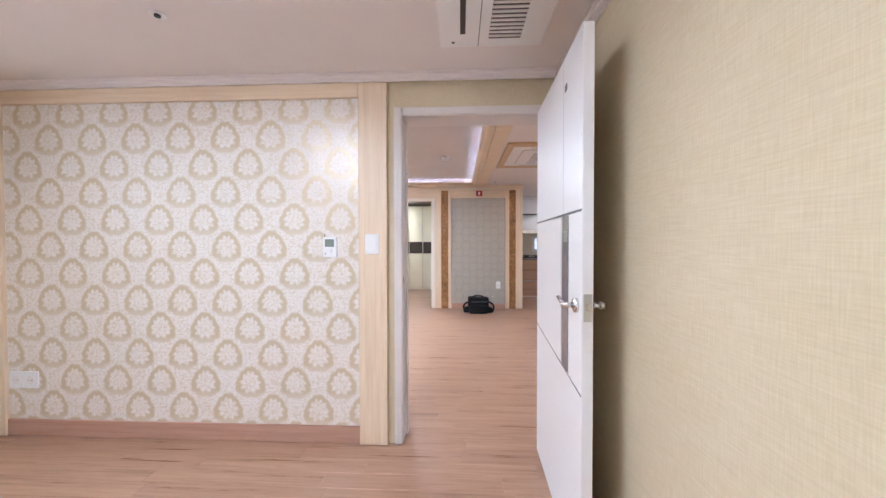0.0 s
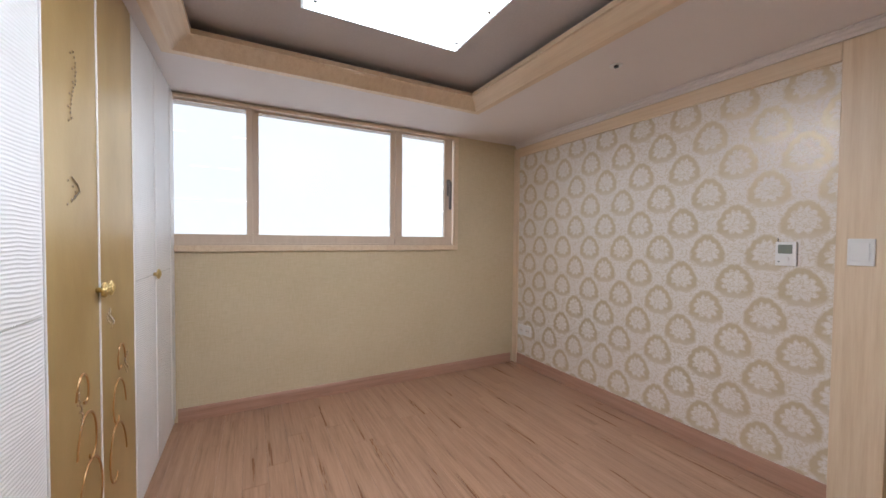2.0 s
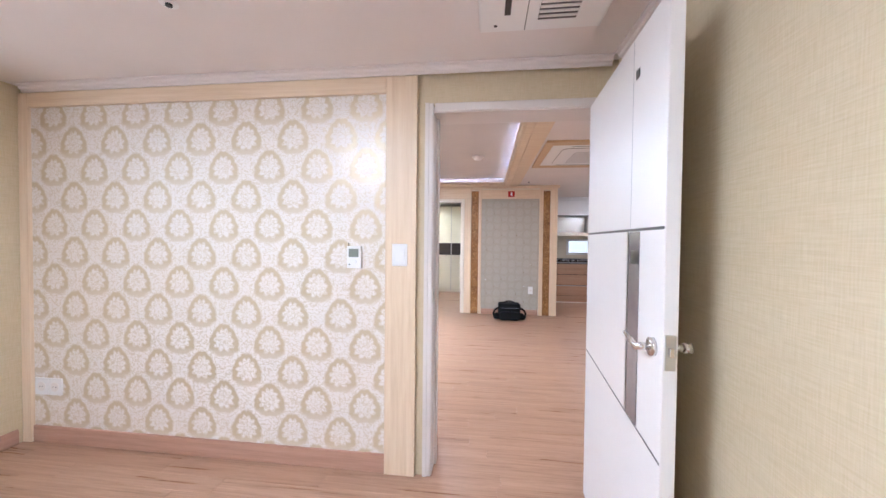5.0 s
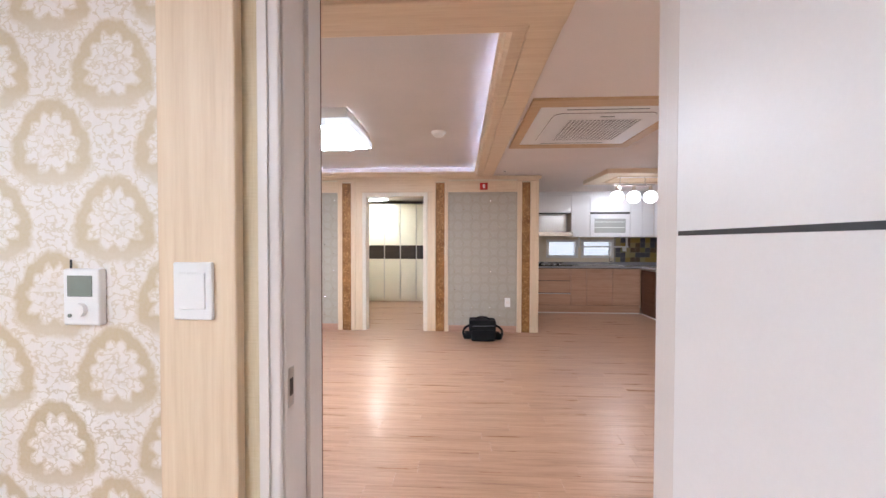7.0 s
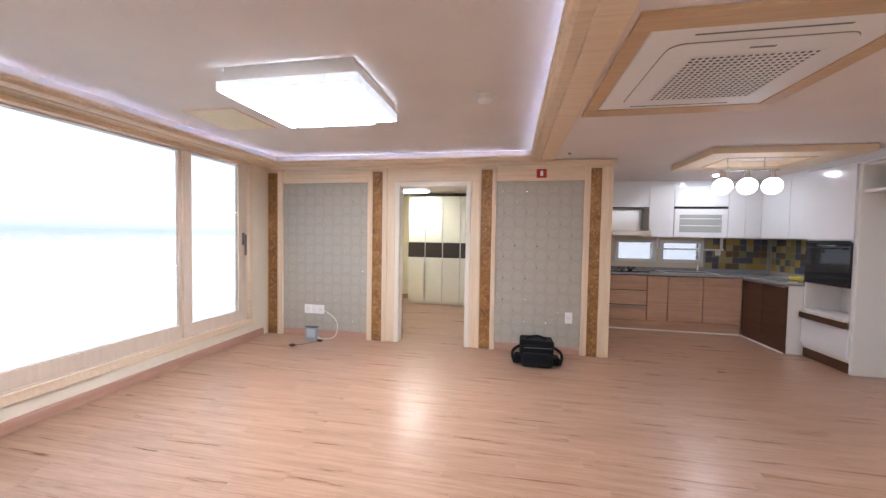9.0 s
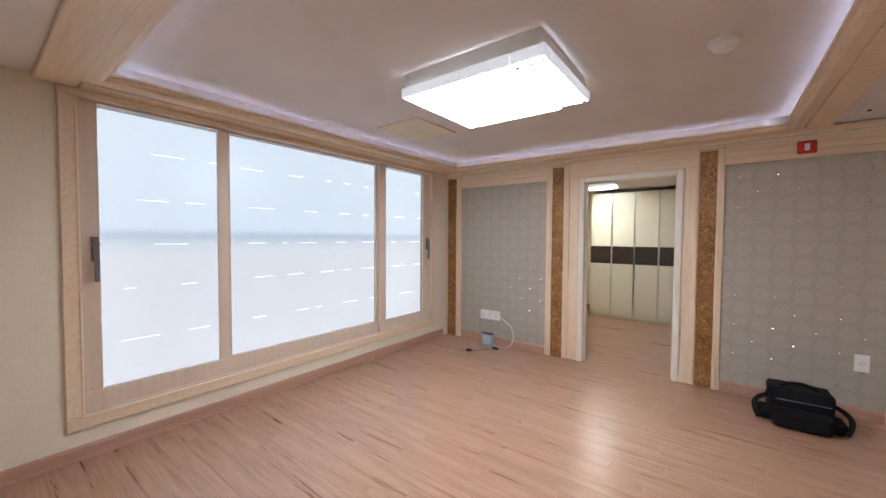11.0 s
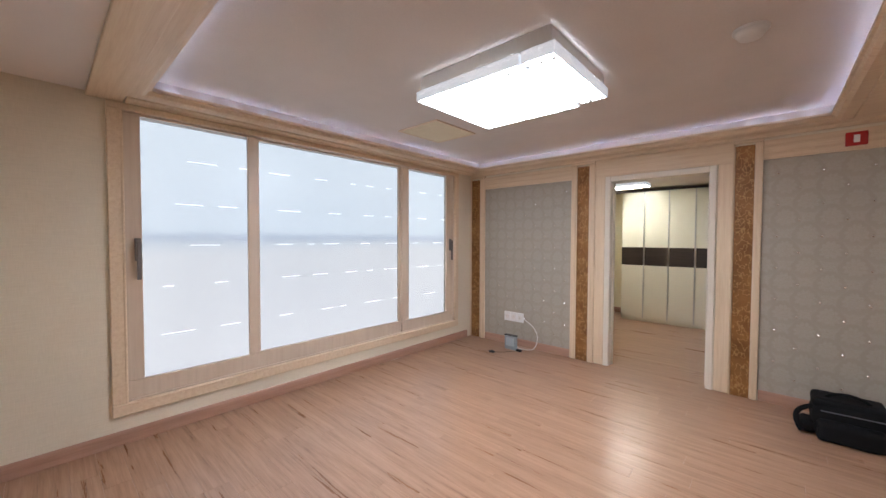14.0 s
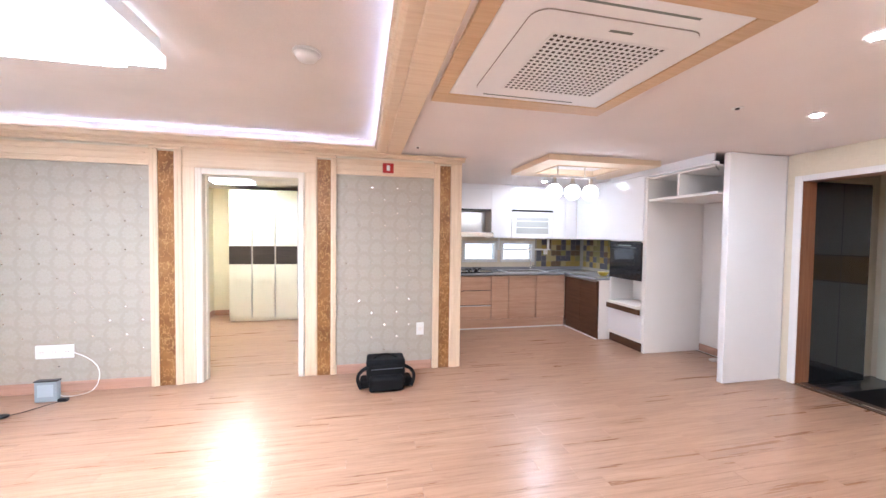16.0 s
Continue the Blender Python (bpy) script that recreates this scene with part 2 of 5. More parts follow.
def wave_material():
    """White wardrobe skin embossed with long wavering ridges."""
    m = Mat("embossed_white", 0.38)
    m.color(m.ramp(m.noise(m.coord(), 3, 3), [(0.3, (0.75, 0.74, 0.73)), (0.7, (0.82, 0.81, 0.81))]))
    wob = m.noise(m.coord((1.6, 1, 2.2)), 1.4, 3)
    sep = m.node("ShaderNodeSeparateXYZ")
    m.put(sep.inputs[0], m.coord())
    ph = m.math("ADD", m.math("MULTIPLY", sep.outputs[2], 620.0), m.math("MULTIPLY", wob, 40.0))
    m.bump(m.math("SINE", ph), 0.34, 0.002)
    return m.m


def gilt_material():
    m = Mat("gilt_satin", 0.33, 0.35)
    f = m.noise(m.coord((2.5, 2.5, 1.2)), 1.5, 4)
    m.color(m.ramp(f, [(0.3, (0.36, 0.235, 0.08)), (0.7, (0.52, 0.37, 0.16))]))
    m.bump(m.noise(m.coord(), 70, 3), 0.25, 0.001)
    return m.m


def cork_material():
    m = Mat("crackled_stucco", 0.6)
    cr = m.noise(m.coord((20, 20, 34)), 1.6, 4)
    line = m.math("MAXIMUM", m.math("SUBTRACT", 1.0, m.math("MULTIPLY", m.math("ABSOLUTE", m.math("SUBTRACT", cr, 0.47)), 26.0)), 0.0)
    body = m.ramp(m.noise(m.coord(), 9, 4), [(0.3, (0.7, 0.57, 0.4)), (0.7, (0.8, 0.68, 0.52))])
    m.color(m.mix(m.math("MULTIPLY", line, 0.55), body, (0.46, 0.29, 0.14)))
    m.bump(line, 0.7, 0.003)
    return m.m


def frosted_material(name, tint):
    """Film on a pane: lets the light through, with a satin surface."""
    m = bpy.data.materials.new(name)
    m.use_nodes = True
    nt = m.node_tree
    tr, gl, mx = (nt.nodes.new(k) for k in ("ShaderNodeBsdfTransparent", "ShaderNodeBsdfGlossy", "ShaderNodeMixShader"))
    tr.inputs[0].default_value = (*tint, 1)
    gl.inputs["Roughness"].default_value = 0.3
    mx.inputs[0].default_value = 0.015
    nt.links.new(tr.outputs[0], mx.inputs[1])
    nt.links.new(gl.outputs[0], mx.inputs[2])
    nt.links.new(mx.outputs[0], nt.nodes["Material Output"].inputs[0])
    return m


def daylight_material(name, strength, bands):
    """The bright outdoors seen blurred: pale sky, a faint grey line of roofs, pale ground."""
    m = Mat(name)
    sep = m.node("ShaderNodeSeparateXYZ")
    m.put(sep.inputs[0], m.coord())
    zz = m.math("DIVIDE", sep.outputs[2], 3.0)
    col = m.ramp(zz, bands)
    m.color((0.5, 0.5, 0.5))
    m.put(m.b.inputs["Emission Color"], col)
    m.b.inputs["Emission Strength"].default_value = strength
    return m.m


STRIP, WAVE, GILT, CORK = strip_material(), wave_material(), gilt_material(), cork_material()
FILM = frosted_material("frosted_film", (0.395, 0.397, 0.402))
CLEAR = frosted_material("clear_glass", (0.97, 0.98, 0.98))
SKYLINE = daylight_material("bright_outdoors", DAY_LIVING, [(0.2, (0.93, 0.9, 0.9)), (0.42, (0.93, 0.9, 0.89)), (0.455, (0.8, 0.82, 0.85)), (0.475, (0.6, 0.66, 0.75)), (0.5, (0.9, 0.95, 1.0)), (0.9, (0.93, 0.97, 1.0))])
SKYLINE_B = daylight_material("bright_outdoors_bedroom", DAY_BED, [(0.3, (0.95, 0.95, 0.98)), (0.9, (0.96, 0.97, 1.0))])
LED = glow("cool_led", (0.62, 0.7, 1.0), 52.0)
LAMP_L = glow("living_lamp_glow", (0.96, 0.98, 1.0), LAMP_LIVING)
LAMP_B = glow("bedroom_lamp_glow", (0.96, 0.98, 1.0), LAMP_BED)
LAMP_F = glow("far_lamp_glow", (1.0, 0.95, 0.8), LAMP_FAR)
GLOBE = glow("globe_glow", (1.0, 0.97, 0.95), 5.0)
SPOT = glow("downlight_glow", (1.0, 0.98, 0.95), 820.0)


def crystal_material():
    m = Mat("cut_acrylic_edge", 0.08)
    v = m.node("ShaderNodeTexVoronoi")
    m.put(v.inputs["Vector"], m.coord())
    v.inputs["Scale"].default_value = 60
    m.color(m.ramp(v.outputs[0], [(0.1, (0.55, 0.57, 0.6)), (0.6, (0.9, 0.92, 0.95))]))
    m.b.inputs["Emission Color"].default_value = (0.95, 0.97, 1, 1)
    m.b.inputs["Emission Strength"].default_value = 0.5
    m.bump(v.outputs[0], 0.8, 0.004)
    return m.m


CRYSTAL = crystal_material()


# ---- building helpers ----
def box(bm, lo, hi, bevel=0.0):
    """A box between two corners, with rounded edges where asked."""
    r = bmesh.ops.create_cube(bm, size=1)
    vs = r["verts"]
    c = [(a + b) / 2 for a, b in zip(lo, hi)]
    s = [abs(b - a) for a, b in zip(lo, hi)]
    for v in vs:
        v.co = Vector((c[i] + v.co[i] * s[i] for i in range(3)))
    if bevel:
        es = list({e for v in vs for e in v.link_edges})
        bmesh.ops.bevel(bm, geom=es, offset=min(bevel, min(s) * 0.45), segments=2, affect="EDGES", profile=0.5)
    return bm


def boxes(*items, bevel=0.0):
    bm = bmesh.new()
    for lo, hi in items:
        box(bm, lo, hi, bevel)
    return bm


def rod(a, b, radius, radius2=None, seg=16, bm=None):
    """A round bar from a to b."""
    bm = bm or bmesh.new()
    a, b = Vector(a), Vector(b)
    d = b - a
    m = Matrix.Translation((a + b) / 2) @ d.to_track_quat("Z", "Y").to_matrix().to_4x4()
    bmesh.ops.create_cone(bm, cap_ends=True, segments=seg, radius1=radius, radius2=radius if radius2 is None else radius2, depth=d.length, matrix=m)
    return bm


def ball(c, r, squash=(1, 1, 1), bm=None, seg=20):
    bm = bm or bmesh.new()
    bmesh.ops.create_uvsphere(bm, u_segments=seg, v_segments=seg // 2 + 2, radius=r, matrix=Matrix.Translation(c) @ Matrix.Diagonal((*squash, 1)))
    return bm


def extrude_profile(pts, a, b, along):
    """A moulding: a closed profile swept straight from a to b along 'x', 'y' or 'z'; the profile holds the other two coordinates."""
    bm = bmesh.new()
    def at(p, t):
        return {"x": (t, p[0], p[1]), "y": (p[0], t, p[1]), "z": (p[0], p[1], t)}[along]
    r0 = [bm.verts.new(at(p, a)) for p in pts]
    r1 = [bm.verts.new(at(p, b)) for p in pts]
    n = len(pts)
    for i in range(n):
        bm.faces.new((r0[i], r0[(i + 1) % n], r1[(i + 1) % n], r1[i]))
    bm.faces.new(r0[::-1])
    bm.faces.new(r1)
    bmesh.ops.recalc_face_normals(bm, faces=bm.faces)
    return bm


def finish(name, bm, material, smooth=False):
    me = bpy.data.meshes.new(name)
    bmesh.ops.recalc_face_normals(bm, faces=bm.faces)
    if smooth:
        for f in bm.faces:
            f.smooth = True
    bm.to_mesh(me)
    bm.free()
    me.materials.append(material)
    return new(name, me)


def part(name, bm, material, parent, label="", smooth=False):
    """Links a bmesh as one mesh object under a thing or a part, in world coordinates."""
    ob = finish(name, bm, material, smooth)
    ob.parent = parent
    if parent.parent is None:
        ob.matrix_parent_inverse = parent.matrix_basis.inverted()
    return tagged(ob, label)


def thing(name, base, label, category, group="", kind=""):
    ob = new(name)
    ob.matrix_basis = Matrix.Translation(base)
    ob.empty_display_size = 0.05
    return tagged(ob, label, category, group, kind)


def setting(name, bm, material, label="", category=""):
    return tagged(finish(name, bm, material), label, category or name.split("_")[0], kind="structure")


def cable(name, pts, radius, material, parent):
    cu = bpy.data.curves.new(name, "CURVE")
    cu.dimensions, cu.bevel_depth, cu.bevel_resolution = "3D", radius, 2
    sp = cu.splines.new("NURBS")
    sp.points.add(len(pts) - 1)
    for p, co in zip(sp.points, pts):
        p.co = (*co, 1)
    sp.use_endpoint_u, sp.order_u = True, 3
    cu.materials.append(material)
    tmp = new(name + "_curve", cu)
    me = bpy.data.meshes.new_from_object(tmp.evaluated_get(bpy.context.evaluated_depsgraph_get()))
    bpy.data.objects.remove(tmp)
    ob = new(name, me)
    ob.parent = parent
    ob.matrix_parent_inverse = parent.matrix_basis.inverted()
    return ob


# ---- the shell ----
BX0, BX1, BY0, BY1, BZ = -2.27, 1.40, -0.86, 2.715, 2.30       # bedroom
LX0, LX1, LY0, LY1, LZ = -2.60, 5.25, 2.93, 7.45, 2.37          # living room
DX0, DX1, DZ = 0.425, 1.348, 2.055                                # bedroom doorway
FX0, FX1, FZ = -0.65, 0.235, 2.06                                # far doorway
PX = 1.97                                                        # end of the far wall
KY1, KX1 = 9.60, 4.92                                            # kitchen back and side walls
RX0, RY1 = -1.76, 10.77                                          # far room
TOP = 2.62

setting("subfloor", boxes(((-2.9, -1.0, -0.2), (5.25, 11.0, -0.012))), plain("screed", (0.3, 0.28, 0.26), 0.9), "grey screed under the floor planks", "floor")
setting("wall_bedroom_window", boxes(((BX0 - 0.2, BY0 - 0.2, -0.012), (BX0, BY1, 1.24)), ((BX0 - 0.2, BY0 - 0.2, 2.28), (BX0, BY1, TOP)), ((BX0 - 0.2, 1.97, 1.24), (BX0, BY1, 2.28)), ((BX0 - 0.2, BY0 - 0.2, 1.24), (BX0, -0.86, 2.28))), WALL_BED, "beige fabric-textured wallpaper round the bedroom window")
setting("wall_bedroom_back", boxes(((BX0, BY0 - 0.2, -0.012), (BX1 + 0.2, BY0, TOP))), WALL_BED, "beige wallpapered wall behind the wardrobe")
setting("wall_bedroom_side", boxes(((BX1, BY0, -0.012), (BX1 + 0.2, BY1, TOP))), WALL_BED, "beige fabric-textured wallpaper beside the open door")
bm = boxes(((LX0 - 0.2, BY1, -0.012), (DX0 - 0.04, BY1 + 0.13, TOP)), ((DX1 + 0.04, BY1, -0.012), (LX1 + 0.2, BY1 + 0.13, TOP)), ((DX0 - 0.04, BY1, DZ + 0.04), (DX1 + 0.04, BY1 + 0.13, TOP)))
setting("wall_partition_bedroom", bm, WALL_BED, "beige wallpapered partition with the bedroom doorway")
bm = boxes(((LX0, BY1 + 0.13, -0.012), (DX0 - 0.04, LY0, TOP)), ((DX1 + 0.04, BY1 + 0.13, -0.012), (LX1, LY0, TOP)), ((DX0 - 0.04, BY1 + 0.13, DZ + 0.04), (DX1 + 0.04, LY0, TOP)))
setting("wall_partition_living", bm, WALL_LIV, "cream wallpapered living room side of the partition")
WY0, WY1, WZ0, WZ1 = 3.56, 7.07, 0.26, 2.30
bm = boxes(((LX0 - 0.2, LY0 - 0.14, -0.012), (LX0, LY1 + 0.2, WZ0)), ((LX0 - 0.2, LY0 - 0.14, WZ1), (LX0, LY1 + 0.2, TOP)), ((LX0 - 0.2, LY0 - 0.14, WZ0), (LX0, WY0, WZ1)), ((LX0 - 0.2, WY1, WZ0), (LX0, LY1 + 0.2, WZ1)))
setting("wall_living_window", bm, WALL_LIV, "cream wallpapered wall round the wide living room window")
bm = boxes(((LX0, LY1, -0.012), (FX0 - 0.03, LY1 + 0.15, TOP)), ((FX1 + 0.03, LY1, -0.012), (PX, LY1 + 0.15, TOP)), ((FX0 - 0.03, LY1, FZ + 0.03), (FX1 + 0.03, LY1 + 0.15, TOP)))
setting("wall_feature", bm, WALL_LIV, "cream feature wall with papered panels and a doorway")
setting("wall_kitchen_partition", boxes(((PX - 0.15, LY1 + 0.15, -0.012), (PX, KY1 + 0.15, TOP))), WALL_LIV, "cream wall between far room and kitchen")
KW = ((2.62, 3.19), (3.33, 3.91))
KWZ0, KWZ1 = 1.08, 1.38
bm = boxes(((PX, KY1, -0.012), (KX1 + 0.6, KY1 + 0.15, KWZ0)), ((PX, KY1, KWZ1), (KX1 + 0.6, KY1 + 0.15, TOP)), ((PX, KY1, KWZ0), (KW[0][0], KY1 + 0.15, KWZ1)), ((KW[0][1], KY1, KWZ0), (KW[1][0], KY1 + 0.15, KWZ1)), ((KW[1][1], KY1, KWZ0), (KX1 + 0.6, KY1 + 0.15, KWZ1)))
setting("wall_kitchen_back", bm, WALL_LIV, "kitchen back wall with two low windows")
setting("wall_kitchen_side", boxes(((KX1, 8.12, -0.012), (KX1 + 0.6, KY1, TOP))), WALL_LIV, "cream kitchen side wall")
setting("wall_alcove_back", boxes(((5.30, 6.44, -0.012), (5.5, 8.12, TOP))), MELAMINE, "pale wall at the back of the refrigerator alcove")
setting("wall_entry", boxes(((LX1, 6.36, -0.012), (LX1 + 0.2, 6.44, TOP)), ((LX1, LY0 - 0.14, -0.012), (LX1 + 0.2, 5.15, TOP)), ((LX1, 5.15, 2.13), (LX1 + 0.2, 6.36, TOP))), WALL_LIV, "cream wall with the entry opening")
setting("wall_hall_end", boxes(((6.75, 4.8, -0.2), (6.95, 6.8, TOP))), WALL_LIV, "pale wall at the end of the entry")
setting("wall_hall_north", boxes(((LX1 + 0.2, 6.52, -0.2), (6.75, 6.7, TOP))), WALL_LIV, "entry side wall")
setting("wall_hall_south", boxes(((LX1 + 0.2, 4.9, -0.2), (6.75, 5.05, TOP))), WALL_LIV, "entry side wall near the living room")
setting("floor_entry", boxes(((LX1, 4.9, -0.3), (6.95, 6.6, -0.1))), SLATE, "dark grey tiled entry floor, one step down", "floor")
setting("ceiling_entry", boxes(((LX1 + 0.2, 4.9, 2.3), (6.95, 6.7, TOP))), MAHOG, "reddish wooden entry ceiling", "ceiling")
setting("wall_far_left", boxes(((RX0 - 0.2, LY1 + 0.15, -0.012), (RX0, RY1 + 0.2, TOP))), WALL_FAR, "pale yellow wallpapered wall of the far room")
setting("wall_far_back", boxes(((RX0, RY1, -0.012), (PX, RY1 + 0.2, TOP))), WALL_FAR, "pale yellow wallpapered back wall of the far room")
setting("wall_far_right", boxes(((PX - 0.15, KY1 + 0.15, -0.012), (PX, RY1, TOP))), WALL_FAR, "pale wall of the far room")
setting("ceiling_far", boxes(((RX0, LY1 + 0.15, 2.3), (PX - 0.15, RY1, TOP))), CEIL, "pale papered ceiling of the far room", "ceiling")


def ring(x0, x1, y0, y1, ix0, ix1, iy0, iy1, z0, z1):
    return [((x0, y0, z0), (x1, iy0, z1)), ((x0, iy1, z0), (x1, y1, z1)), ((x0, iy0, z0), (ix0, iy1, z1)), ((ix1, iy0, z0), (x1, iy1, z1))]


# bedroom ceiling with its raised tray
TB = (-1.56, 0.85, -0.16, 1.74)
bm = boxes(*ring(BX0, BX1, BY0, BY1, *TB, BZ, 2.42))
setting("ceiling_bedroom", bm, CEIL, "pinkish white papered bedroom ceiling round a raised tray", "ceiling")
setting("ceiling_bedroom_tray", boxes(((TB[0] - 0.1, TB[2] - 0.1, 2.42), (TB[1] + 0.1, TB[3] + 0.1, TOP))), TRAY_BED, "grey textured paper, darkened for shade, in the bedroom ceiling tray", "ceiling")


def tray_moulding(name, x0, x1, y0, y1, prof, material):
    """A mitred moulding round a tray; the profile gives (outward inset, height)."""
    bm = bmesh.new()
    rows = []
    for d, z in prof:
        rows.append([bm.verts.new(p) for p in ((x0 + d, y0 + d, z), (x1 - d, y0 + d, z), (x1 - d, y1 - d, z), (x0 + d, y1 - d, z))])
    n = len(rows)
    for i in range(n):
        for k in range(4):
            a, b = rows[i], rows[(i + 1) % n]
            bm.faces.new((a[k], a[(k + 1) % 4], b[(k + 1) % 4], b[k]))
    return setting(name, bm, material, "cream wooden moulding round the raised ceiling tray", "trim")


tray_moulding("trim_bedroom_tray", TB[0], TB[1], TB[2], TB[3], [(-0.05, 2.297), (-0.05, 2.285), (0.0, 2.283), (0.025, 2.30), (0.075, 2.335), (0.085, 2.345), (0.10, 2.346), (0.10, 2.372), (0.07, 2.374), (0.002, 2.32)], CREAM_H)

# living room ceiling with its lit tray
TL = (-2.40, 1.05, 3.66, 7.37)
TZ = 2.475
bm = boxes(*ring(LX0, LX1 + 0.2, LY0 - 0.1, LY1, *TL, LZ, TZ))
box(bm, (PX, LY1, LZ), (5.5, KY1, 2.425))
setting("ceiling_living", bm, CEIL, "pinkish white papered living room ceiling round a lit tray", "ceiling")
setting("ceiling_living_tray", boxes(((TL[0] - 0.1, TL[2] - 0.1, TZ), (TL[1] + 0.1, TL[3] + 0.1, TOP))), TRAY, "warm grey textured paper in the lit ceiling tray", "ceiling")
tray_moulding("trim_living_tray", TL[0], TL[1], TL[2], TL[3], [(-0.07, 2.367), (-0.07, 2.352), (-0.005, 2.349), (0.02, 2.36), (0.03, 2.385), (0.045, 2.39), (0.045, 2.41), (0.038, 2.41), (0.036, 2.398), (0.002, 2.398)], CREAM_H)
# beam between the entry side of the ceiling and the tray
setting("trim_beam_near", boxes(((LX0, 3.405, 2.338), (TL[1] + 0.23, 3.588, 2.367)), bevel=0.006), CREAM_H, "cream wooden beam band along the tray", "trim")
setting("trim_beam_side", boxes(((TL[1] + 0.072, 3.59, 2.345), (TL[1] + 0.23, 7.43, 2.367)), bevel=0.006), CREAM_H, "cream wooden beam band along the tray", "trim")

# LED tape on the inner faces of the tray, a row of small lit chips
led = thing("led_tape", (TL[0], TL[2], 2.43), "cool violet-white led tape glowing inside the ceiling tray", "light strip")
bm = bmesh.new()
z0, z1 = 2.4, 2.406
n = 18
for i in range(n):
    x = TL[0] + 0.06 + (TL[1] - TL[0] - 0.12) * (i + 0.5) / n
    y = TL[2] + 0.06 + (TL[3] - TL[2] - 0.12) * (i + 0.5) / n
    box(bm, (x - 0.012, TL[3] - 0.012, z0), (x + 0.012, TL[3] - 0.003, z1))
    box(bm, (x - 0.012, TL[2] + 0.003, z0), (x + 0.012, TL[2] + 0.012, z1))
    box(bm, (TL[0] + 0.003, y - 0.012, z0), (TL[0] + 0.012, y + 0.012, z1))
    box(bm, (TL[1] - 0.012, y - 0.012, z0), (TL[1] - 0.003, y + 0.012, z1))
tagged(part("led_chips", bm, LED, led), kind="stuff")


# ---- mouldings and boards ----
def cornice(name, a, b, along, fixed, side, z):
    """A stepped strip under a ceiling; side is the way it stands out from the wall."""
    s = side
    prof = [(fixed, z - 0.045), (fixed + s * 0.012, z - 0.045), (fixed + s * 0.014, z - 0.03), (fixed + s * 0.024, z - 0.026), (fixed + s * 0.028, z - 0.012), (fixed + s * 0.045, z - 0.008), (fixed + s * 0.045, z - 0.001), (fixed, z - 0.001)]
    return setting(name, extrude_profile(prof, a, b, along), CEIL, "slim pale stepped cornice", "trim")


def skirting(name, a, b, along, fixed, side, h=0.095):
    s = side
    prof = [(fixed, 0.001), (fixed + s * 0.013, 0.001), (fixed + s * 0.013, h - 0.02), (fixed + s * 0.009, h - 0.006), (fixed + s * 0.004, h), (fixed, h)]
    return setting(name, extrude_profile(prof, a, b, along), BASE if along == "x" else BASE_Y, "pinkish brown wooden baseboard", "baseboard")


cornice("trim_cornice_bedroom_end", BX0 + 0.046, BX1 - 0.046, "x", BY1 - 0.03, -1, BZ)
cornice("trim_cornice_bedroom_side", -0.2, BY1 - 0.078, "y", BX1, -1, BZ)
skirting("baseboard_bedroom_window", -0.25, 2.66, "y", BX0, 1)
skirting("baseboard_bedroom_side", -0.2, BY1, "y", BX1, -1)
skirting("baseboard_living_window", LY0 + 0.02, LY1 - 0.1, "y", LX0, 1)
skirting("baseboard_living_near", -2.58, -2.03, "x", LY0, 1)
skirting("baseboard_living_mid", -1.90, -0.18, "x", LY0, 1)
skirting("baseboard_feature_one", -2.335, -1.095, "x", LY1, -1)
skirting("baseboard_feature_two", 0.62, 1.645, "x", LY1, -1)
skirting("baseboard_far_left", LY1 + 0.15, RY1, "y", RX0, 1)
skirting("baseboard_far_back", RX0 + 0.02, -1.36, "x", RY1, -1)
skirting("baseboard_alcove", 6.53, 7.47, "y", 5.30, -1)
skirting("baseboard_living_south", 1.5, 5.2, "x", LY0, 1)


# ---- bedroom: papered panel in its wooden surround ----
surround = thing("panel_surround", (-1.0, BY1, 0), "cream wooden frame boards round the damask wall panel", "wall trim")
fy = BY1 - 0.03
part("post", boxes(((0.155, fy, 0.001), (0.332, BY1, 2.255)), bevel=0.004), CREAM, surround)
part("post", boxes(((BX0 + 0.002, fy, 0.001), (-2.20, BY1, 2.255)), bevel=0.004), CREAM, surround)
part("top_board", boxes(((-2.20, fy, 2.165), (0.155, BY1, 2.255)), bevel=0.004), CREAM_H, surround)
setting("wallpaper_damask", boxes(((-2.20, BY1 - 0.008, 0.11), (0.155, BY1 - 0.001, 2.165))), DAMASK, "cream and gold damask wallpaper with scalloped medallions", "wallpaper")
setting("baseboard_damask", boxes(((-2.20, BY1 - 0.02, 0.001), (0.155, BY1 - 0.001, 0.11)), bevel=0.005), BASE, "pinkish brown wooden baseboard under the damask panel", "baseboard")


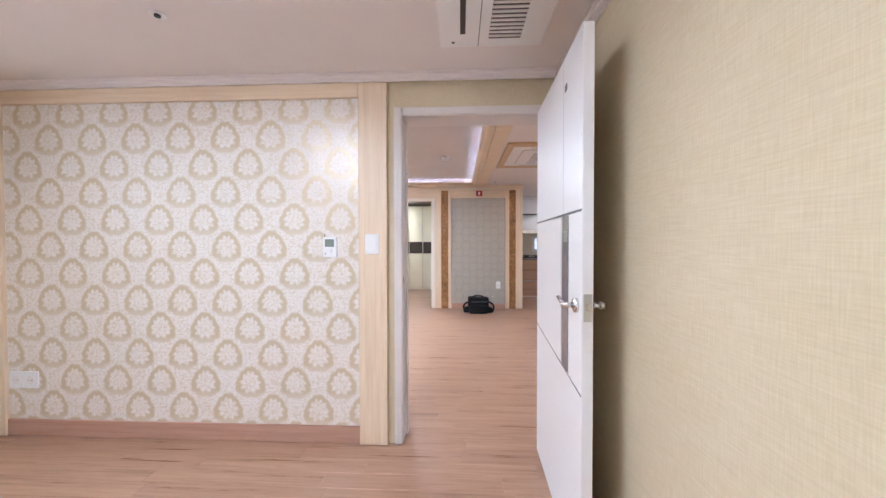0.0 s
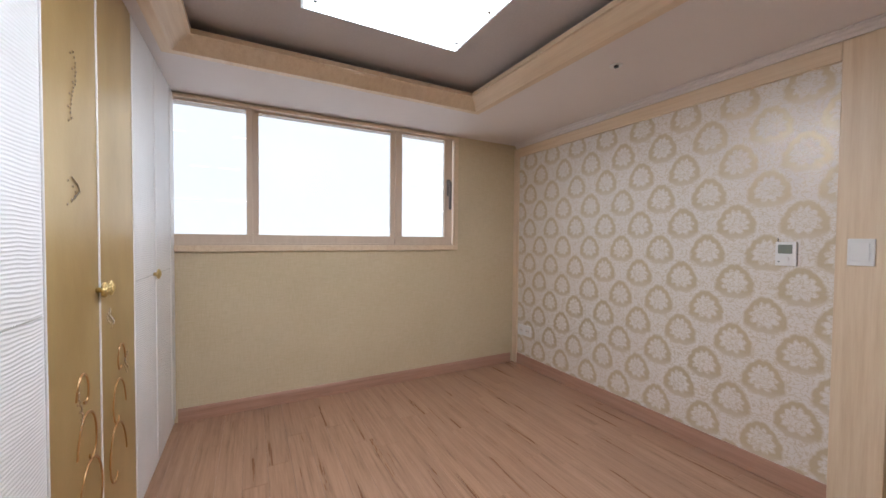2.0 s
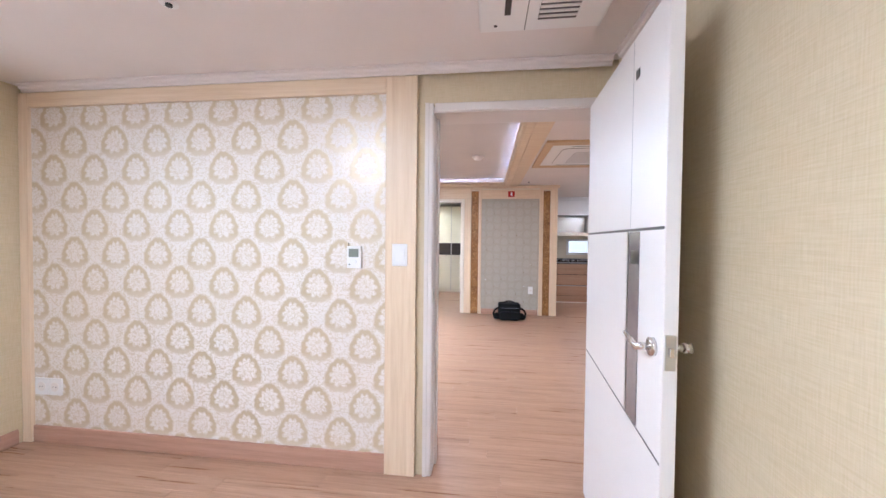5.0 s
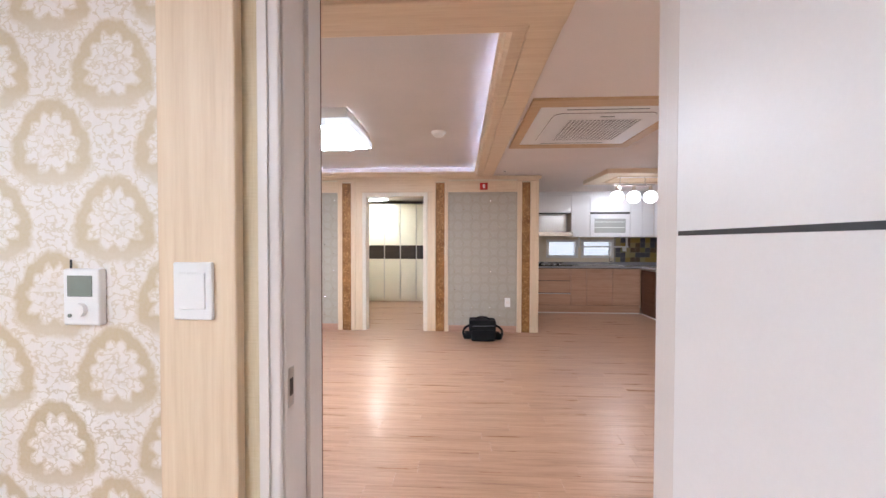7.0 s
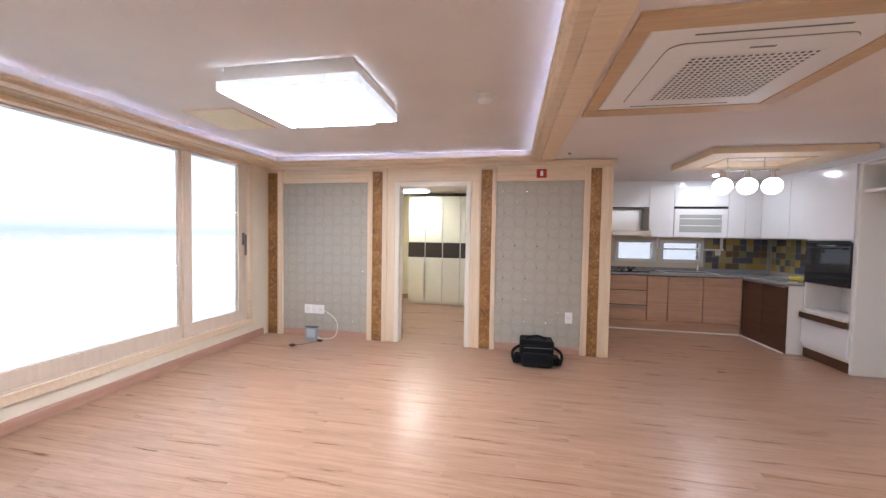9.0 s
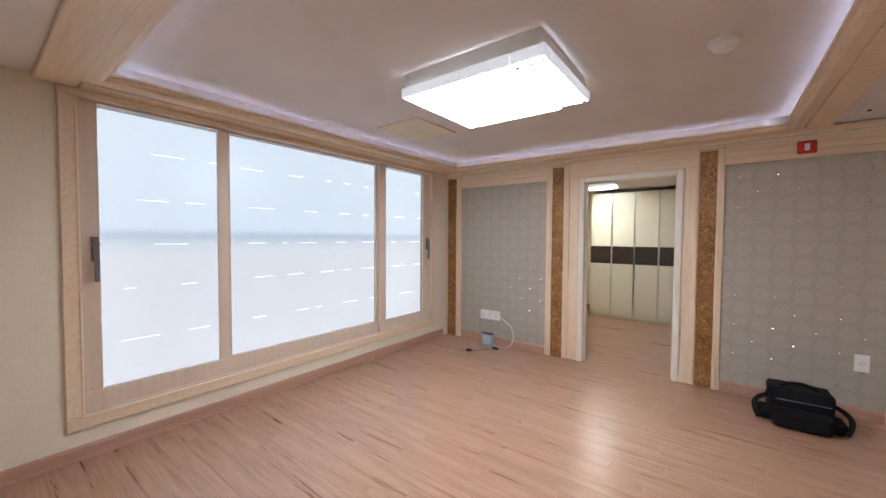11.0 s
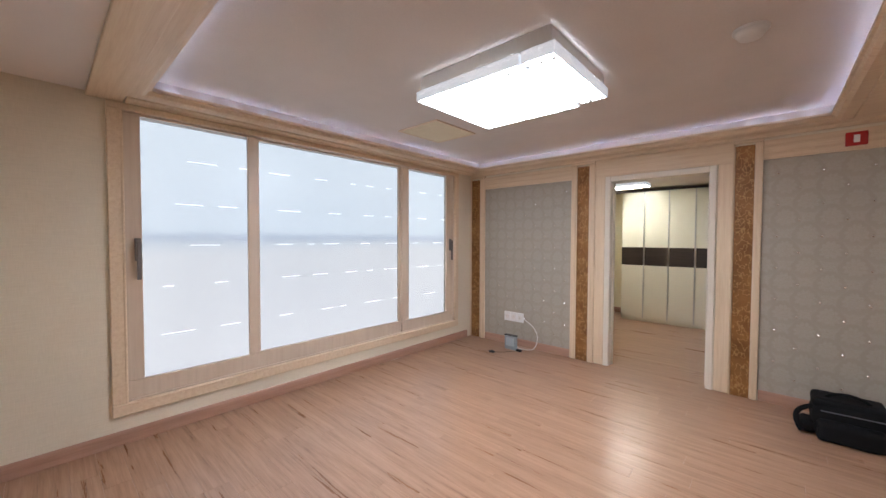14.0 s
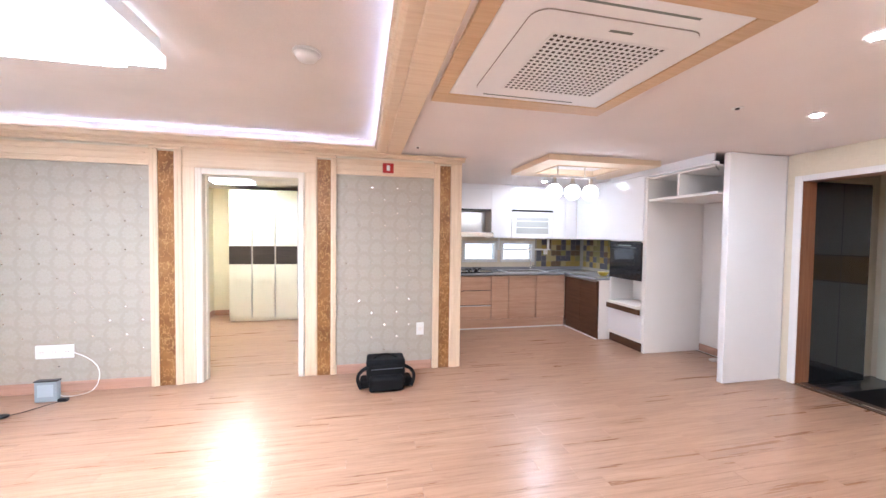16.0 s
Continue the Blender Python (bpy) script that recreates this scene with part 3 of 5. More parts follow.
def door_casing(name, x0, x1, zt, ya, yb, w, material, label):
    """Jambs through the wall and casings on both faces."""
    d = thing(name, ((x0 + x1) / 2, ya, 0), label, "door frame", kind="structure")
    for s, x in ((-1, x0), (1, x1)):
        part("jamb", boxes(((min(x, x + s * 0.035), ya, 0.001), (max(x, x + s * 0.035), yb, zt)), bevel=0.003), material, d)
        part("door_stop", boxes(((min(x, x - s * 0.012), (ya + yb) / 2 - 0.0, 0.001), (max(x, x - s * 0.012), (ya + yb) / 2 + 0.05, zt)), bevel=0.002), material, d)
        part("casing", boxes(((min(x + s * 0.004, x + s * w), ya - 0.014, 0.001), (max(x + s * 0.004, x + s * w), ya - 0.0005, zt + w)), bevel=0.004), material, d)
        part("casing_lip", boxes(((min(x + s * w * 0.55, x + s * w), ya - 0.02, 0.001), (max(x + s * w * 0.55, x + s * w), ya - 0.0145, zt + w)), bevel=0.002), material, d)
    part("head_jamb", boxes(((x0 - 0.035, ya, zt), (x1 + 0.035, yb, zt + 0.035)), bevel=0.003), material, d)
    part("head_casing", boxes(((x0 + 0.004, ya - 0.013, zt + 0.004), (x1 - 0.004, ya - 0.0005, zt + w)), bevel=0.004), material, d)
    return d


frame_a = door_casing("door_frame", DX0, DX1, DZ, BY1, LY0, 0.05, FRAME_WHITE, "white bedroom door frame with stepped casing")
part("strike_plate", boxes(((DX0 - 0.001, BY1 + 0.012, 0.985), (DX0 + 0.0015, BY1 + 0.04, 1.075)), bevel=0.0005), STEEL, frame_a, "steel strike plate")
part("strike_hole", boxes(((DX0 + 0.0005, BY1 + 0.018, 1.01), (DX0 + 0.002, BY1 + 0.034, 1.05))), BLACK, frame_a)
for x0, x1 in ((DX1 + 0.004, DX1 + 0.06),):
    part("casing", boxes(((x0, LY0 + 0.0005, 0.001), (x1, LY0 + 0.014, DZ + 0.06)), bevel=0.004), FRAME_WHITE, frame_a)
part("head_casing", boxes(((DX0 - 0.004, LY0 + 0.0005, DZ + 0.004), (DX1 + 0.004, LY0 + 0.013, DZ + 0.06)), bevel=0.004), FRAME_WHITE, frame_a)

# open bedroom door, folded back against the side wall
LXA, LXB, LYA, LYB = 1.232, 1.272, 1.765, 2.672
leaf = thing("door", (1.25, 2.67, 0.01), "open white bedroom door with dark inlay lines and grey glass strip", "door", kind="structure")
part("leaf", boxes(((LXA, LYA, 0.012), (LXB, LYB, 2.045)), bevel=0.003), WHITE_DOOR, leaf)
part("inlay_line", boxes(((LXA - 0.001, LYA + 0.006, 1.38), (LXA + 0.003, LYB - 0.01, 1.389))), DARKLINE, leaf, "thin dark inlay line")
part("glass_strip", boxes(((LXA - 0.002, 1.95, 0.735), (LXA + 0.003, 2.05, 1.378)), bevel=0.001), INLAY, leaf, "grey glass strip")
part("strip_border", boxes(((LXA - 0.003, 2.051, 0.742), (LXA + 0.003, 2.063, 1.378))), STEEL, leaf)
part("strip_band", boxes(((LXA - 0.0035, 1.952, 1.27), (LXA - 0.0021, 2.02, 1.315))), DARKLINE, leaf)
# grey strip on the flat leaf, coloured as an upright groove's shade
part("upright_groove", boxes(((LXA - 0.0006, 2.038, 1.392), (LXA + 0.002, 2.041, 2.04))), plain("groove_shade", (0.5, 0.5, 0.52), 0.5), leaf)
bm = bmesh.new()
vs = [bm.verts.new((LXA - 0.001, y, z)) for y, z in ((LYA + 0.006, 0.712), (LYB - 0.01, 0.778), (LYB - 0.01, 0.784), (LYA + 0.006, 0.718))]
bmesh.ops.extrude_face_region(bm, geom=[bm.faces.new(vs)])
for v in list(bm.verts)[4:]:
    v.co.x += 0.004
part("slanted_inlay_line", bm, DARKLINE, leaf, "thin slanting dark inlay line")
part("peep_slot", boxes(((LXA - 0.002, 1.982, 1.895), (LXA + 0.002, 2.014, 1.925)), bevel=0.001), DARKLINE, leaf)
part("lock_plate", boxes(((1.238, LYA - 0.002, 0.985), (1.266, LYA + 0.002, 1.085)), bevel=0.001), STEEL, leaf, "steel lock plate")
part("latch_bolt", boxes(((1.246, LYA - 0.012, 1.025), (1.258, LYA, 1.05)), bevel=0.002), CHROME, leaf)
for s, x in ((-1, LXA), (1, LXB)):
    hd = part("door_handle", rod((x, 1.825, 1.035), (x + s * 0.012, 1.825, 1.035), 0.027, seg=24), CHROME, leaf, "satin chrome lever handle", True)
    if s < 0:
        part("lever", rod((x - 0.05, 1.825, 1.035), (x - 0.045, 1.93, 1.05), 0.0085, 0.007), CHROME, hd, smooth=True)
        part("neck", rod((x - 0.008, 1.825, 1.035), (x - 0.055, 1.825, 1.035), 0.011), CHROME, hd, smooth=True)
    else:
        part("neck", rod((x + 0.008, 1.825, 1.035), (x + 0.05, 1.825, 1.035), 0.011), CHROME, hd, smooth=True)
        part("knob_end", rod((x + 0.042, 1.825, 1.035), (x + 0.062, 1.825, 1.035), 0.015), CHROME, hd, smooth=True)
for z in (0.25, 1.0, 1.85):
    part("hinge", rod((1.285, LYB + 0.008, z - 0.045), (1.285, LYB + 0.008, z + 0.045), 0.008), STEEL, leaf)
leaf.matrix_basis = Matrix.Translation((1.267, 2.67, 0.01)) @ Matrix.Rotation(-0.036, 4, "Z")


# ---- windows ----
film_rng = random.Random(21)


def blind_film(win, name, x, y0, y1, z0, z1, lines, parent_label=""):
    """A frosted pane whose film leaves thin clear gaps at given heights."""
    edges = [z0] + [z for z in sorted(lines) if z0 < z < z1] + [z1]
    pane = part(name, boxes(((x - 0.012, y0, z0), (x - 0.008, y1, z1))), CLEAR, win)
    pane.visible_shadow = False
    for a, b in zip(edges, edges[1:]):
        f = part("frosted_film", film_sheet(x - 0.0055, y0, y1, a + 0.0015, b - 0.0015), FILM, pane, "white frosted film")
        f.visible_shadow = False
    # the film bridges most of each gap, leaving short clear dashes
    for z in edges[1:-1]:
        y = y0
        while y < y1 - 0.02:
            step = film_rng.uniform(0.08, 0.3)
            f = part("frosted_film", film_sheet(x - 0.0055, y, min(y + step, y1), z - 0.0015, z + 0.0015), FILM, pane)
            f.visible_shadow = False
            y += step + film_rng.uniform(0.06, 0.22)


def film_sheet(x, y0, y1, z0, z1):
    """A sheet of film, too thin to have edges, stuck on the pane."""
    bm = bmesh.new()
    bm.faces.new([bm.verts.new((x, y, z)) for y, z in ((y0, z0), (y1, z0), (y1, z1), (y0, z1))])
    return bm


def crescent(x, y, z, parent, out=1):
    h = part("window_handle", boxes(((x, y - 0.019, z - 0.03), (x + out * 0.014, y + 0.019, z + 0.13)), bevel=0.004), HANDLE, parent, "grey metal window handle")
    part("grip", boxes(((x + out * 0.03, y - 0.012, z - 0.16), (x + out * 0.048, y + 0.014, z + 0.11)), bevel=0.005), HANDLE, h)
    part("pivot", rod((x + out * 0.01, y, z + 0.08), (x + out * 0.045, y, z + 0.08), 0.018), HANDLE, h)


w1 = thing("window_1", (BX0, 0.6, 1.2), "wide beige-framed bedroom window with frosted white panes", "window", kind="structure")
y0, y1, z0, z1 = -0.83, 1.99, 1.2, 2.285
part("window_frame", boxes(((BX0, y0, z0), (BX0 + 0.022, y1, z0 + 0.045)), ((BX0, y0, z1 - 0.02), (BX0 + 0.022, y1, z1)), ((BX0, y1 - 0.045, z0 + 0.045), (BX0 + 0.022, y1, z1 - 0.02)), ((BX0, y0, z0 + 0.045), (BX0 + 0.022, y0 + 0.04, z1 - 0.02)), bevel=0.004), CREAM_H, w1)
part("frame_liner", boxes(((BX0 - 0.18, -0.86, 1.24), (BX0, 1.97, 1.25)), ((BX0 - 0.18, -0.86, 2.27), (BX0, 1.97, 2.28)), ((BX0 - 0.18, 1.96, 1.25), (BX0, 1.97, 2.27))), SASH, w1)
BL = (1.575, 1.81, 2.045)
for a, b, la, lb, xx in ((-0.83, 0.222, -0.75, 0.178, -0.02), (0.2, 1.385, 0.262, 1.325, -0.05), (1.36, 1.945, 1.425, 1.86, -0.02)):
    x = BX0 + xx
    s = part("sash", boxes(((x - 0.03, a, 1.25), (x, b, 1.325)), ((x - 0.03, a, 2.255), (x, b, 2.275)), ((x - 0.03, a, 1.325), (x, la, 2.255)), ((x - 0.03, lb, 1.325), (x, b, 2.255)), bevel=0.004), SASH, w1)
    blind_film(w1, "pane", x - 0.01, la - 0.005, lb + 0.005, 1.32, 2.26, BL if xx > -0.03 else ())
crescent(BX0 - 0.02, 1.90, 1.75, w1)
part("window_rail", boxes(((BX0 - 0.02, -0.83, 1.25), (BX0 - 0.005, 1.95, 1.262)), bevel=0.002), SASH, w1)

w2 = thing("window_2", (LX0, 5.3, 0.2), "wide beige-framed living room window with frosted white panes", "window", kind="structure")
y0, y1, z0, z1 = 3.50, 7.13, 0.2, 2.335
part("window_frame", boxes(((LX0, y0, z0), (LX0 + 0.025, y1, z0 + 0.085)), ((LX0, y0, z1 - 0.045), (LX0 + 0.025, y1, z1)), ((LX0, y0, z0 + 0.085), (LX0 + 0.025, y0 + 0.085, z1 - 0.045)), ((LX0, y1 - 0.075, z0 + 0.085), (LX0 + 0.025, y1, z1 - 0.045)), bevel=0.006), CREAM_H, w2)
part("frame_bead", boxes(((LX0 + 0.025, y0 + 0.02, z0 + 0.07), (LX0 + 0.032, y1 - 0.02, z0 + 0.08)), ((LX0 + 0.025, y0 + 0.07, z0 + 0.08), (LX0 + 0.032, y0 + 0.08, z1 - 0.05)), ((LX0 + 0.025, y1 - 0.075, z0 + 0.08), (LX0 + 0.032, y1 - 0.066, z1 - 0.05)), bevel=0.002), CREAM_H, w2)
part("frame_liner", boxes(((LX0 - 0.18, WY0, WZ0), (LX0, WY1, WZ0 + 0.012)), ((LX0 - 0.18, WY0, WZ1 - 0.01), (LX0, WY1, WZ1)), ((LX0 - 0.18, WY0, WZ0 + 0.012), (LX0, WY0 + 0.01, WZ1 - 0.01)), ((LX0 - 0.18, WY1 - 0.01, WZ0 + 0.012), (LX0, WY1, WZ1 - 0.01))), SASH, w2)
LL = (0.71, 1.065, 1.367, 1.677, 2.006)
for a, b, la, lb, zb, xx in ((3.58, 4.46, 3.68, 4.385, 0.42, -0.015), (4.43, 6.14, 4.49, 6.09, 0.42, -0.05), (6.12, 7.05, 6.225, 6.915, 0.42, -0.015)):
    x = LX0 + xx
    s = part("sash", boxes(((x - 0.03, a, WZ0 + 0.015), (x, b, zb)), ((x - 0.03, a, 2.275), (x, b, 2.29)), ((x - 0.03, a, zb), (x, la, 2.275)), ((x - 0.03, lb, zb), (x, b, 2.275)), bevel=0.005), SASH, w2)
    blind_film(w2, "pane", x - 0.01, la - 0.005, lb + 0.005, zb - 0.005, 2.28, LL)
crescent(LX0 - 0.015, 3.655, 1.29, w2)
crescent(LX0 - 0.015, 6.985, 1.29, w2)
part("window_rail", boxes(((LX0 - 0.015, 3.6, WZ0 + 0.015), (LX0 + 0.0, 7.03, WZ0 + 0.035)), bevel=0.003), SASH, w2)

setting("backdrop_bedroom", boxes(((BX0 - 0.75, -1.6, 0.6), (BX0 - 0.7, 2.7, 2.9))), SKYLINE_B, "bright pale daylight outside the bedroom window", "backdrop")
setting("backdrop_living", boxes(((LX0 - 0.75, 2.9, -0.4), (LX0 - 0.7, 8.2, 2.9))), SKYLINE, "bright pale daylight outside the living room window", "backdrop")
setting("backdrop_kitchen", boxes(((PX, KY1 + 0.6, 0.6), (4.4, KY1 + 0.65, 2.0))), SKYLINE_B, "bright pale daylight outside the kitchen windows", "backdrop")


# ---- switches, sockets and wall devices ----
def wall_plate(name, lo, hi, face, label, category, keys=1, level=True):
    """A moulded plate with rocker keys; face: (axis, way) that it looks to."""
    ax, way = face
    t = thing(name, [(a + b) / 2 for a, b in zip(lo, hi)], label, category)
    part("plate", boxes((lo, hi), bevel=0.003), WHITE, t)
    oth = 0 if ax == 1 else 1
    for k in range(keys):
        a, b = list(lo), list(hi)
        w = (hi[oth] - lo[oth])
        a[oth] = lo[oth] + w * (0.14 + 0.72 * k / keys) + 0.002
        b[oth] = lo[oth] + w * (0.14 + 0.72 * (k + 1) / keys) - 0.002
        a[2], b[2] = lo[2] + (hi[2] - lo[2]) * 0.18, hi[2] - (hi[2] - lo[2]) * 0.18
        f = hi[ax] if way > 0 else lo[ax]
        a[ax], b[ax] = (f - 0.002, f + 0.003) if way > 0 else (f - 0.003, f + 0.002)
        part("rocker", boxes((a, b), bevel=0.002), WHITE, t)
    return t


def socket_plate(name, lo, hi, way, label, count):
    t = thing(name, [(a + b) / 2 for a, b in zip(lo, hi)], label, "socket")
    f = hi[1] if way > 0 else lo[1]
    w = (hi[0] - lo[0]) / count
    for k in range(count):
        p = part("plate", boxes(((lo[0] + w * k + 0.001, lo[1], lo[2]), (lo[0] + w * (k + 1) - 0.001, hi[1], hi[2])), bevel=0.003), WHITE, t)
        c = (lo[0] + w * (k + 0.5), f, (lo[2] + hi[2]) / 2)
        part("socket_face", rod((c[0], f - way * 0.002, c[2]), (c[0], f + way * 0.002, c[2]), min(w, hi[2] - lo[2]) * 0.3, seg=20), MELAMINE, p)
        for s in (-1, 1):
            part("pin_hole", rod((c[0] + s * 0.01, f, c[2]), (c[0] + s * 0.01, f + way * 0.0026, c[2]), 0.003, seg=8), BLACK, p)
    return t


wall_plate("light_switch", (0.197, fy - 0.01, 1.197), (0.284, fy, 1.322), (1, -1), "white square rocker light switch on the cream post", "switch")
socket_plate("socket", (-2.185, BY1 - 0.018, 0.315), (-1.985, BY1 - 0.008, 0.425), -1, "white double wall socket on the damask panel", 2)
th = thing("thermostat", (-0.03, BY1 - 0.02, 1.24), "white heating thermostat with grey display and round dial", "thermostat")
part("body", boxes(((-0.072, BY1 - 0.026, 1.178), (0.014, BY1 - 0.008, 1.305)), bevel=0.004), WHITE, th)
part("display", boxes(((-0.06, BY1 - 0.028, 1.243), (-0.002, BY1 - 0.025, 1.29)), bevel=0.001), GREYPANE, th)
part("dial", rod((-0.028, BY1 - 0.026, 1.214), (-0.028, BY1 - 0.036, 1.214), 0.015, seg=24), WHITE, th)
part("button", rod((-0.055, BY1 - 0.026, 1.2), (-0.055, BY1 - 0.029, 1.2), 0.004, seg=10), GREYPANE, th)
tagged(part("antenna_hook", rod((-0.065, BY1 - 0.014, 1.303), (-0.065, BY1 - 0.014, 1.325), 0.002, seg=8), BLACK, th))

# ---- bedroom wardrobe ----
WF = -0.26
wr = thing("wardrobe", (-0.7, WF - 0.3, 0), "white embossed wardrobe with two gilt doors and flower knobs", "wardrobe")
part("carcass", boxes(((BX0 + 0.002, BY0 + 0.002, 0.002), (BX1 - 0.005, WF - 0.022, 2.296))), MELAMINE, wr)
part("plinth", boxes(((BX0 + 0.004, WF - 0.021, 0.003), (BX1 - 0.007, WF - 0.012, 0.05))), WHITE, wr)
edges = [1.20, 0.78, 0.36, -0.06, -0.48, -0.858, -1.28, -1.70, -2.12]


def flower_knob(x, z, parent):
    k = part("knob", rod((x, WF, z), (x, WF + 0.016, z), 0.009), BRASS, parent, "antique brass flower knob", True)
    bm = bmesh.new()
    for i in range(8):
        a = i * math.tau / 8
        ball((x + math.cos(a) * 0.016, WF + 0.022, z + math.sin(a) * 0.016), 0.011, (1, 0.7, 1), bm, 8)
    for i in range(6):
        a = i * math.tau / 6 + 0.3
        ball((x + math.cos(a) * 0.008, WF + 0.028, z + math.sin(a) * 0.008), 0.007, (1, 0.8, 1), bm, 8)
    part("petals", bm, BRASS, k, smooth=True)


def crystal_mark(x, z, w, h, parent, seed):
    rnd = random.Random(seed)
    bm = bmesh.new()
    for i in range(16):
        f = i / 15
        px = x + w * math.sin(f * 5 + seed) * 0.4 + rnd.uniform(-1, 1) * 0.004
        pz = z + h * (f - 0.5)
        ball((px, WF + 0.0015, pz), 0.0045, (1, 0.6, 1), bm, 6)
        if i % 3 == 0:
            ball((px + w * 0.4, WF + 0.0015, pz - 0.012), 0.004, (1, 0.6, 1), bm, 6)
    tagged(part("crystal_stones", bm, CHROME, parent, "spray of tiny silver stones"), kind="stuff")


def scroll(x, z, size, flip, parent):
    pts = []
    for i in range(28):
        f = i / 27
        a = f * 5.2
        r = size * (1 - 0.8 * f)
        pts.append((x + flip * (r * math.cos(a) - size), z + r * math.sin(a) * 1.5))
    bm = bmesh.new()
    for (xa, za), (xb, zb) in zip(pts, pts[1:]):
        rod((xa, WF + 0.0005, za), (xb, WF + 0.0005, zb), 0.0045, seg=6, bm=bm)
    part("scroll_ornament", bm, plain("amber_relief", (0.33, 0.17, 0.05), 0.35, 0.3), parent, "amber scroll in low relief")


for i, (b, a) in enumerate(zip(edges, edges[1:])):
    gilt = i in (4, 5)
    mat = GILT if gilt else WAVE
    d = part("door_panel", boxes(((a + 0.0025, WF - 0.02, 0.052), (b - 0.0025, WF, 2.285)), bevel=0.003), mat, wr, "gilt satin door" if gilt else "white embossed door")
    part("edge_bead", rod((a + 0.006, WF + 0.001, 0.06), (a + 0.006, WF + 0.001, 2.28), 0.004, seg=8), WHITE, d)
    if gilt:
        s = 1 if i == 4 else -1
        flower_knob(a + 0.03 if s > 0 else b - 0.03, 1.118, d)
        mid = (a + b) / 2
        if s > 0:
            crystal_mark(mid + 0.005, 1.75, 0.05, 0.2, d, 1)
            crystal_mark(mid, 1.44, 0.07, 0.07, d, 2)
            crystal_mark(mid - 0.01, 0.76, 0.03, 0.14, d, 3)
        else:
            crystal_mark(mid + 0.1, 1.0, 0.06, 0.06, d, 4)
            crystal_mark(mid - 0.08, 0.78, 0.05, 0.07, d, 5)
        for zz, sz in ((0.62, 0.1), (0.42, 0.13), (0.8, 0.06)):
            scroll(mid + s * 0.04 - 0.02, zz, sz, s, d)
    elif i in (3, 6, 7, 0, 1, 2):
        kx = b - 0.05 if i in (3, 1) else (a + 0.05 if i in (6, 0, 2) else b - 0.05)
        if i != 7:
            flower_knob(kx if i != 3 else b - 0.015, 1.1, d)
        part("cross_line", boxes(((a + 0.02, WF - 0.002, 1.096), (b - 0.02, WF + 0.001, 1.1))), STEEL, d)
part("filler", boxes(((BX0 + 0.003, WF - 0.02, 0.052), (-2.122, WF - 0.002, 2.285))), WAVE, wr)

# ---- ceiling lamps ----
def plate_lamp(name, x0, x1, y0, y1, zt, glow_mat, label, thick=0.07):
    """A flat lamp: tray, lit acrylic sheets, cut-crystal rim and small fixing caps."""
    t = thing(name, ((x0 + x1) / 2, (y0 + y1) / 2, zt), label, "ceiling lamp")
    part("back_plate", boxes(((x0 + 0.03, y0 + 0.03, zt - 0.03), (x1 - 0.03, y1 - 0.03, zt)), ((x0 + 0.02, y0 + 0.02, zt - thick + 0.02), (x1 - 0.02, y1 - 0.04, zt - 0.031))), WHITE, t)
    zb = zt - thick
    xm = x0 + (x1 - x0) * 0.8
    for a, b, c, d, dz in ((x0, xm, y0, y1, 0.0), (xm + 0.004, x1, y0 + 0.01, y1 - 0.03, 0.006)):
        part("diffuser", boxes(((a + 0.012, c + 0.012, zb + dz), (b - 0.012, d - 0.012, zb + dz + 0.012)), bevel=0.003), glow_mat, t, "lit white acrylic")
        part("crystal_rim", boxes(*ring(a, b, c, d, a + 0.011, b - 0.011, c + 0.011, d - 0.011, zb + dz + 0.002, zb + dz + 0.062), bevel=0.003), CRYSTAL, t, "cut acrylic rim")
        for u in (0.12, 0.5, 0.88):
            for w in (0.06, 0.94):
                part("fixing_cap", rod((a + (b - a) * u, c + (d - c) * w, zb + dz - 0.008), (a + (b - a) * u, c + (d - c) * w, zb + dz + 0.001), 0.01, seg=12), HANDLE, t)
    return t


plate_lamp("ceiling_lamp", -1.05, -0.105, 4.86, 5.66, TZ, LAMP_L, "lit rectangular white ceiling lamp with crystal rim in living room", 0.16)
plate_lamp("ceiling_lamp", -0.87, 0.06, 0.40, 1.165, 2.42, LAMP_B, "lit rectangular white ceiling lamp in the bedroom tray", 0.135)
plate_lamp("ceiling_lamp", -1.32, -0.76, 9.35, 9.72, 2.30, LAMP_F, "lit warm rectangular ceiling lamp in the far room", 0.05)


def small_dome(name, x, y, z, r, label, category, mat=WHITE):
    t = thing(name, (x, y, z), label, category)
    part("base", rod((x, y, z - 0.012), (x, y, z), r, seg=28), mat, t)
    part("dome", rod((x, y, z - 0.045), (x, y, z - 0.012), r * 0.62, r * 0.95, 28), mat, t, smooth=True)
    return t


small_dome("smoke_detector", 0.585, 5.6, TZ, 0.075, "white round smoke detector on the tray ceiling", "smoke detector")


def sprinkler(x, y, z):
    t = thing("sprinkler", (x, y, z), "small recessed sprinkler head in the pale ceiling", "sprinkler", "ceiling sprinklers")
    part("ring", rod((x, y, z - 0.004), (x, y, z), 0.034, seg=24), WHITE, t)
    part("head", rod((x, y, z - 0.012), (x, y, z - 0.003), 0.013, seg=12), BLACK, t)


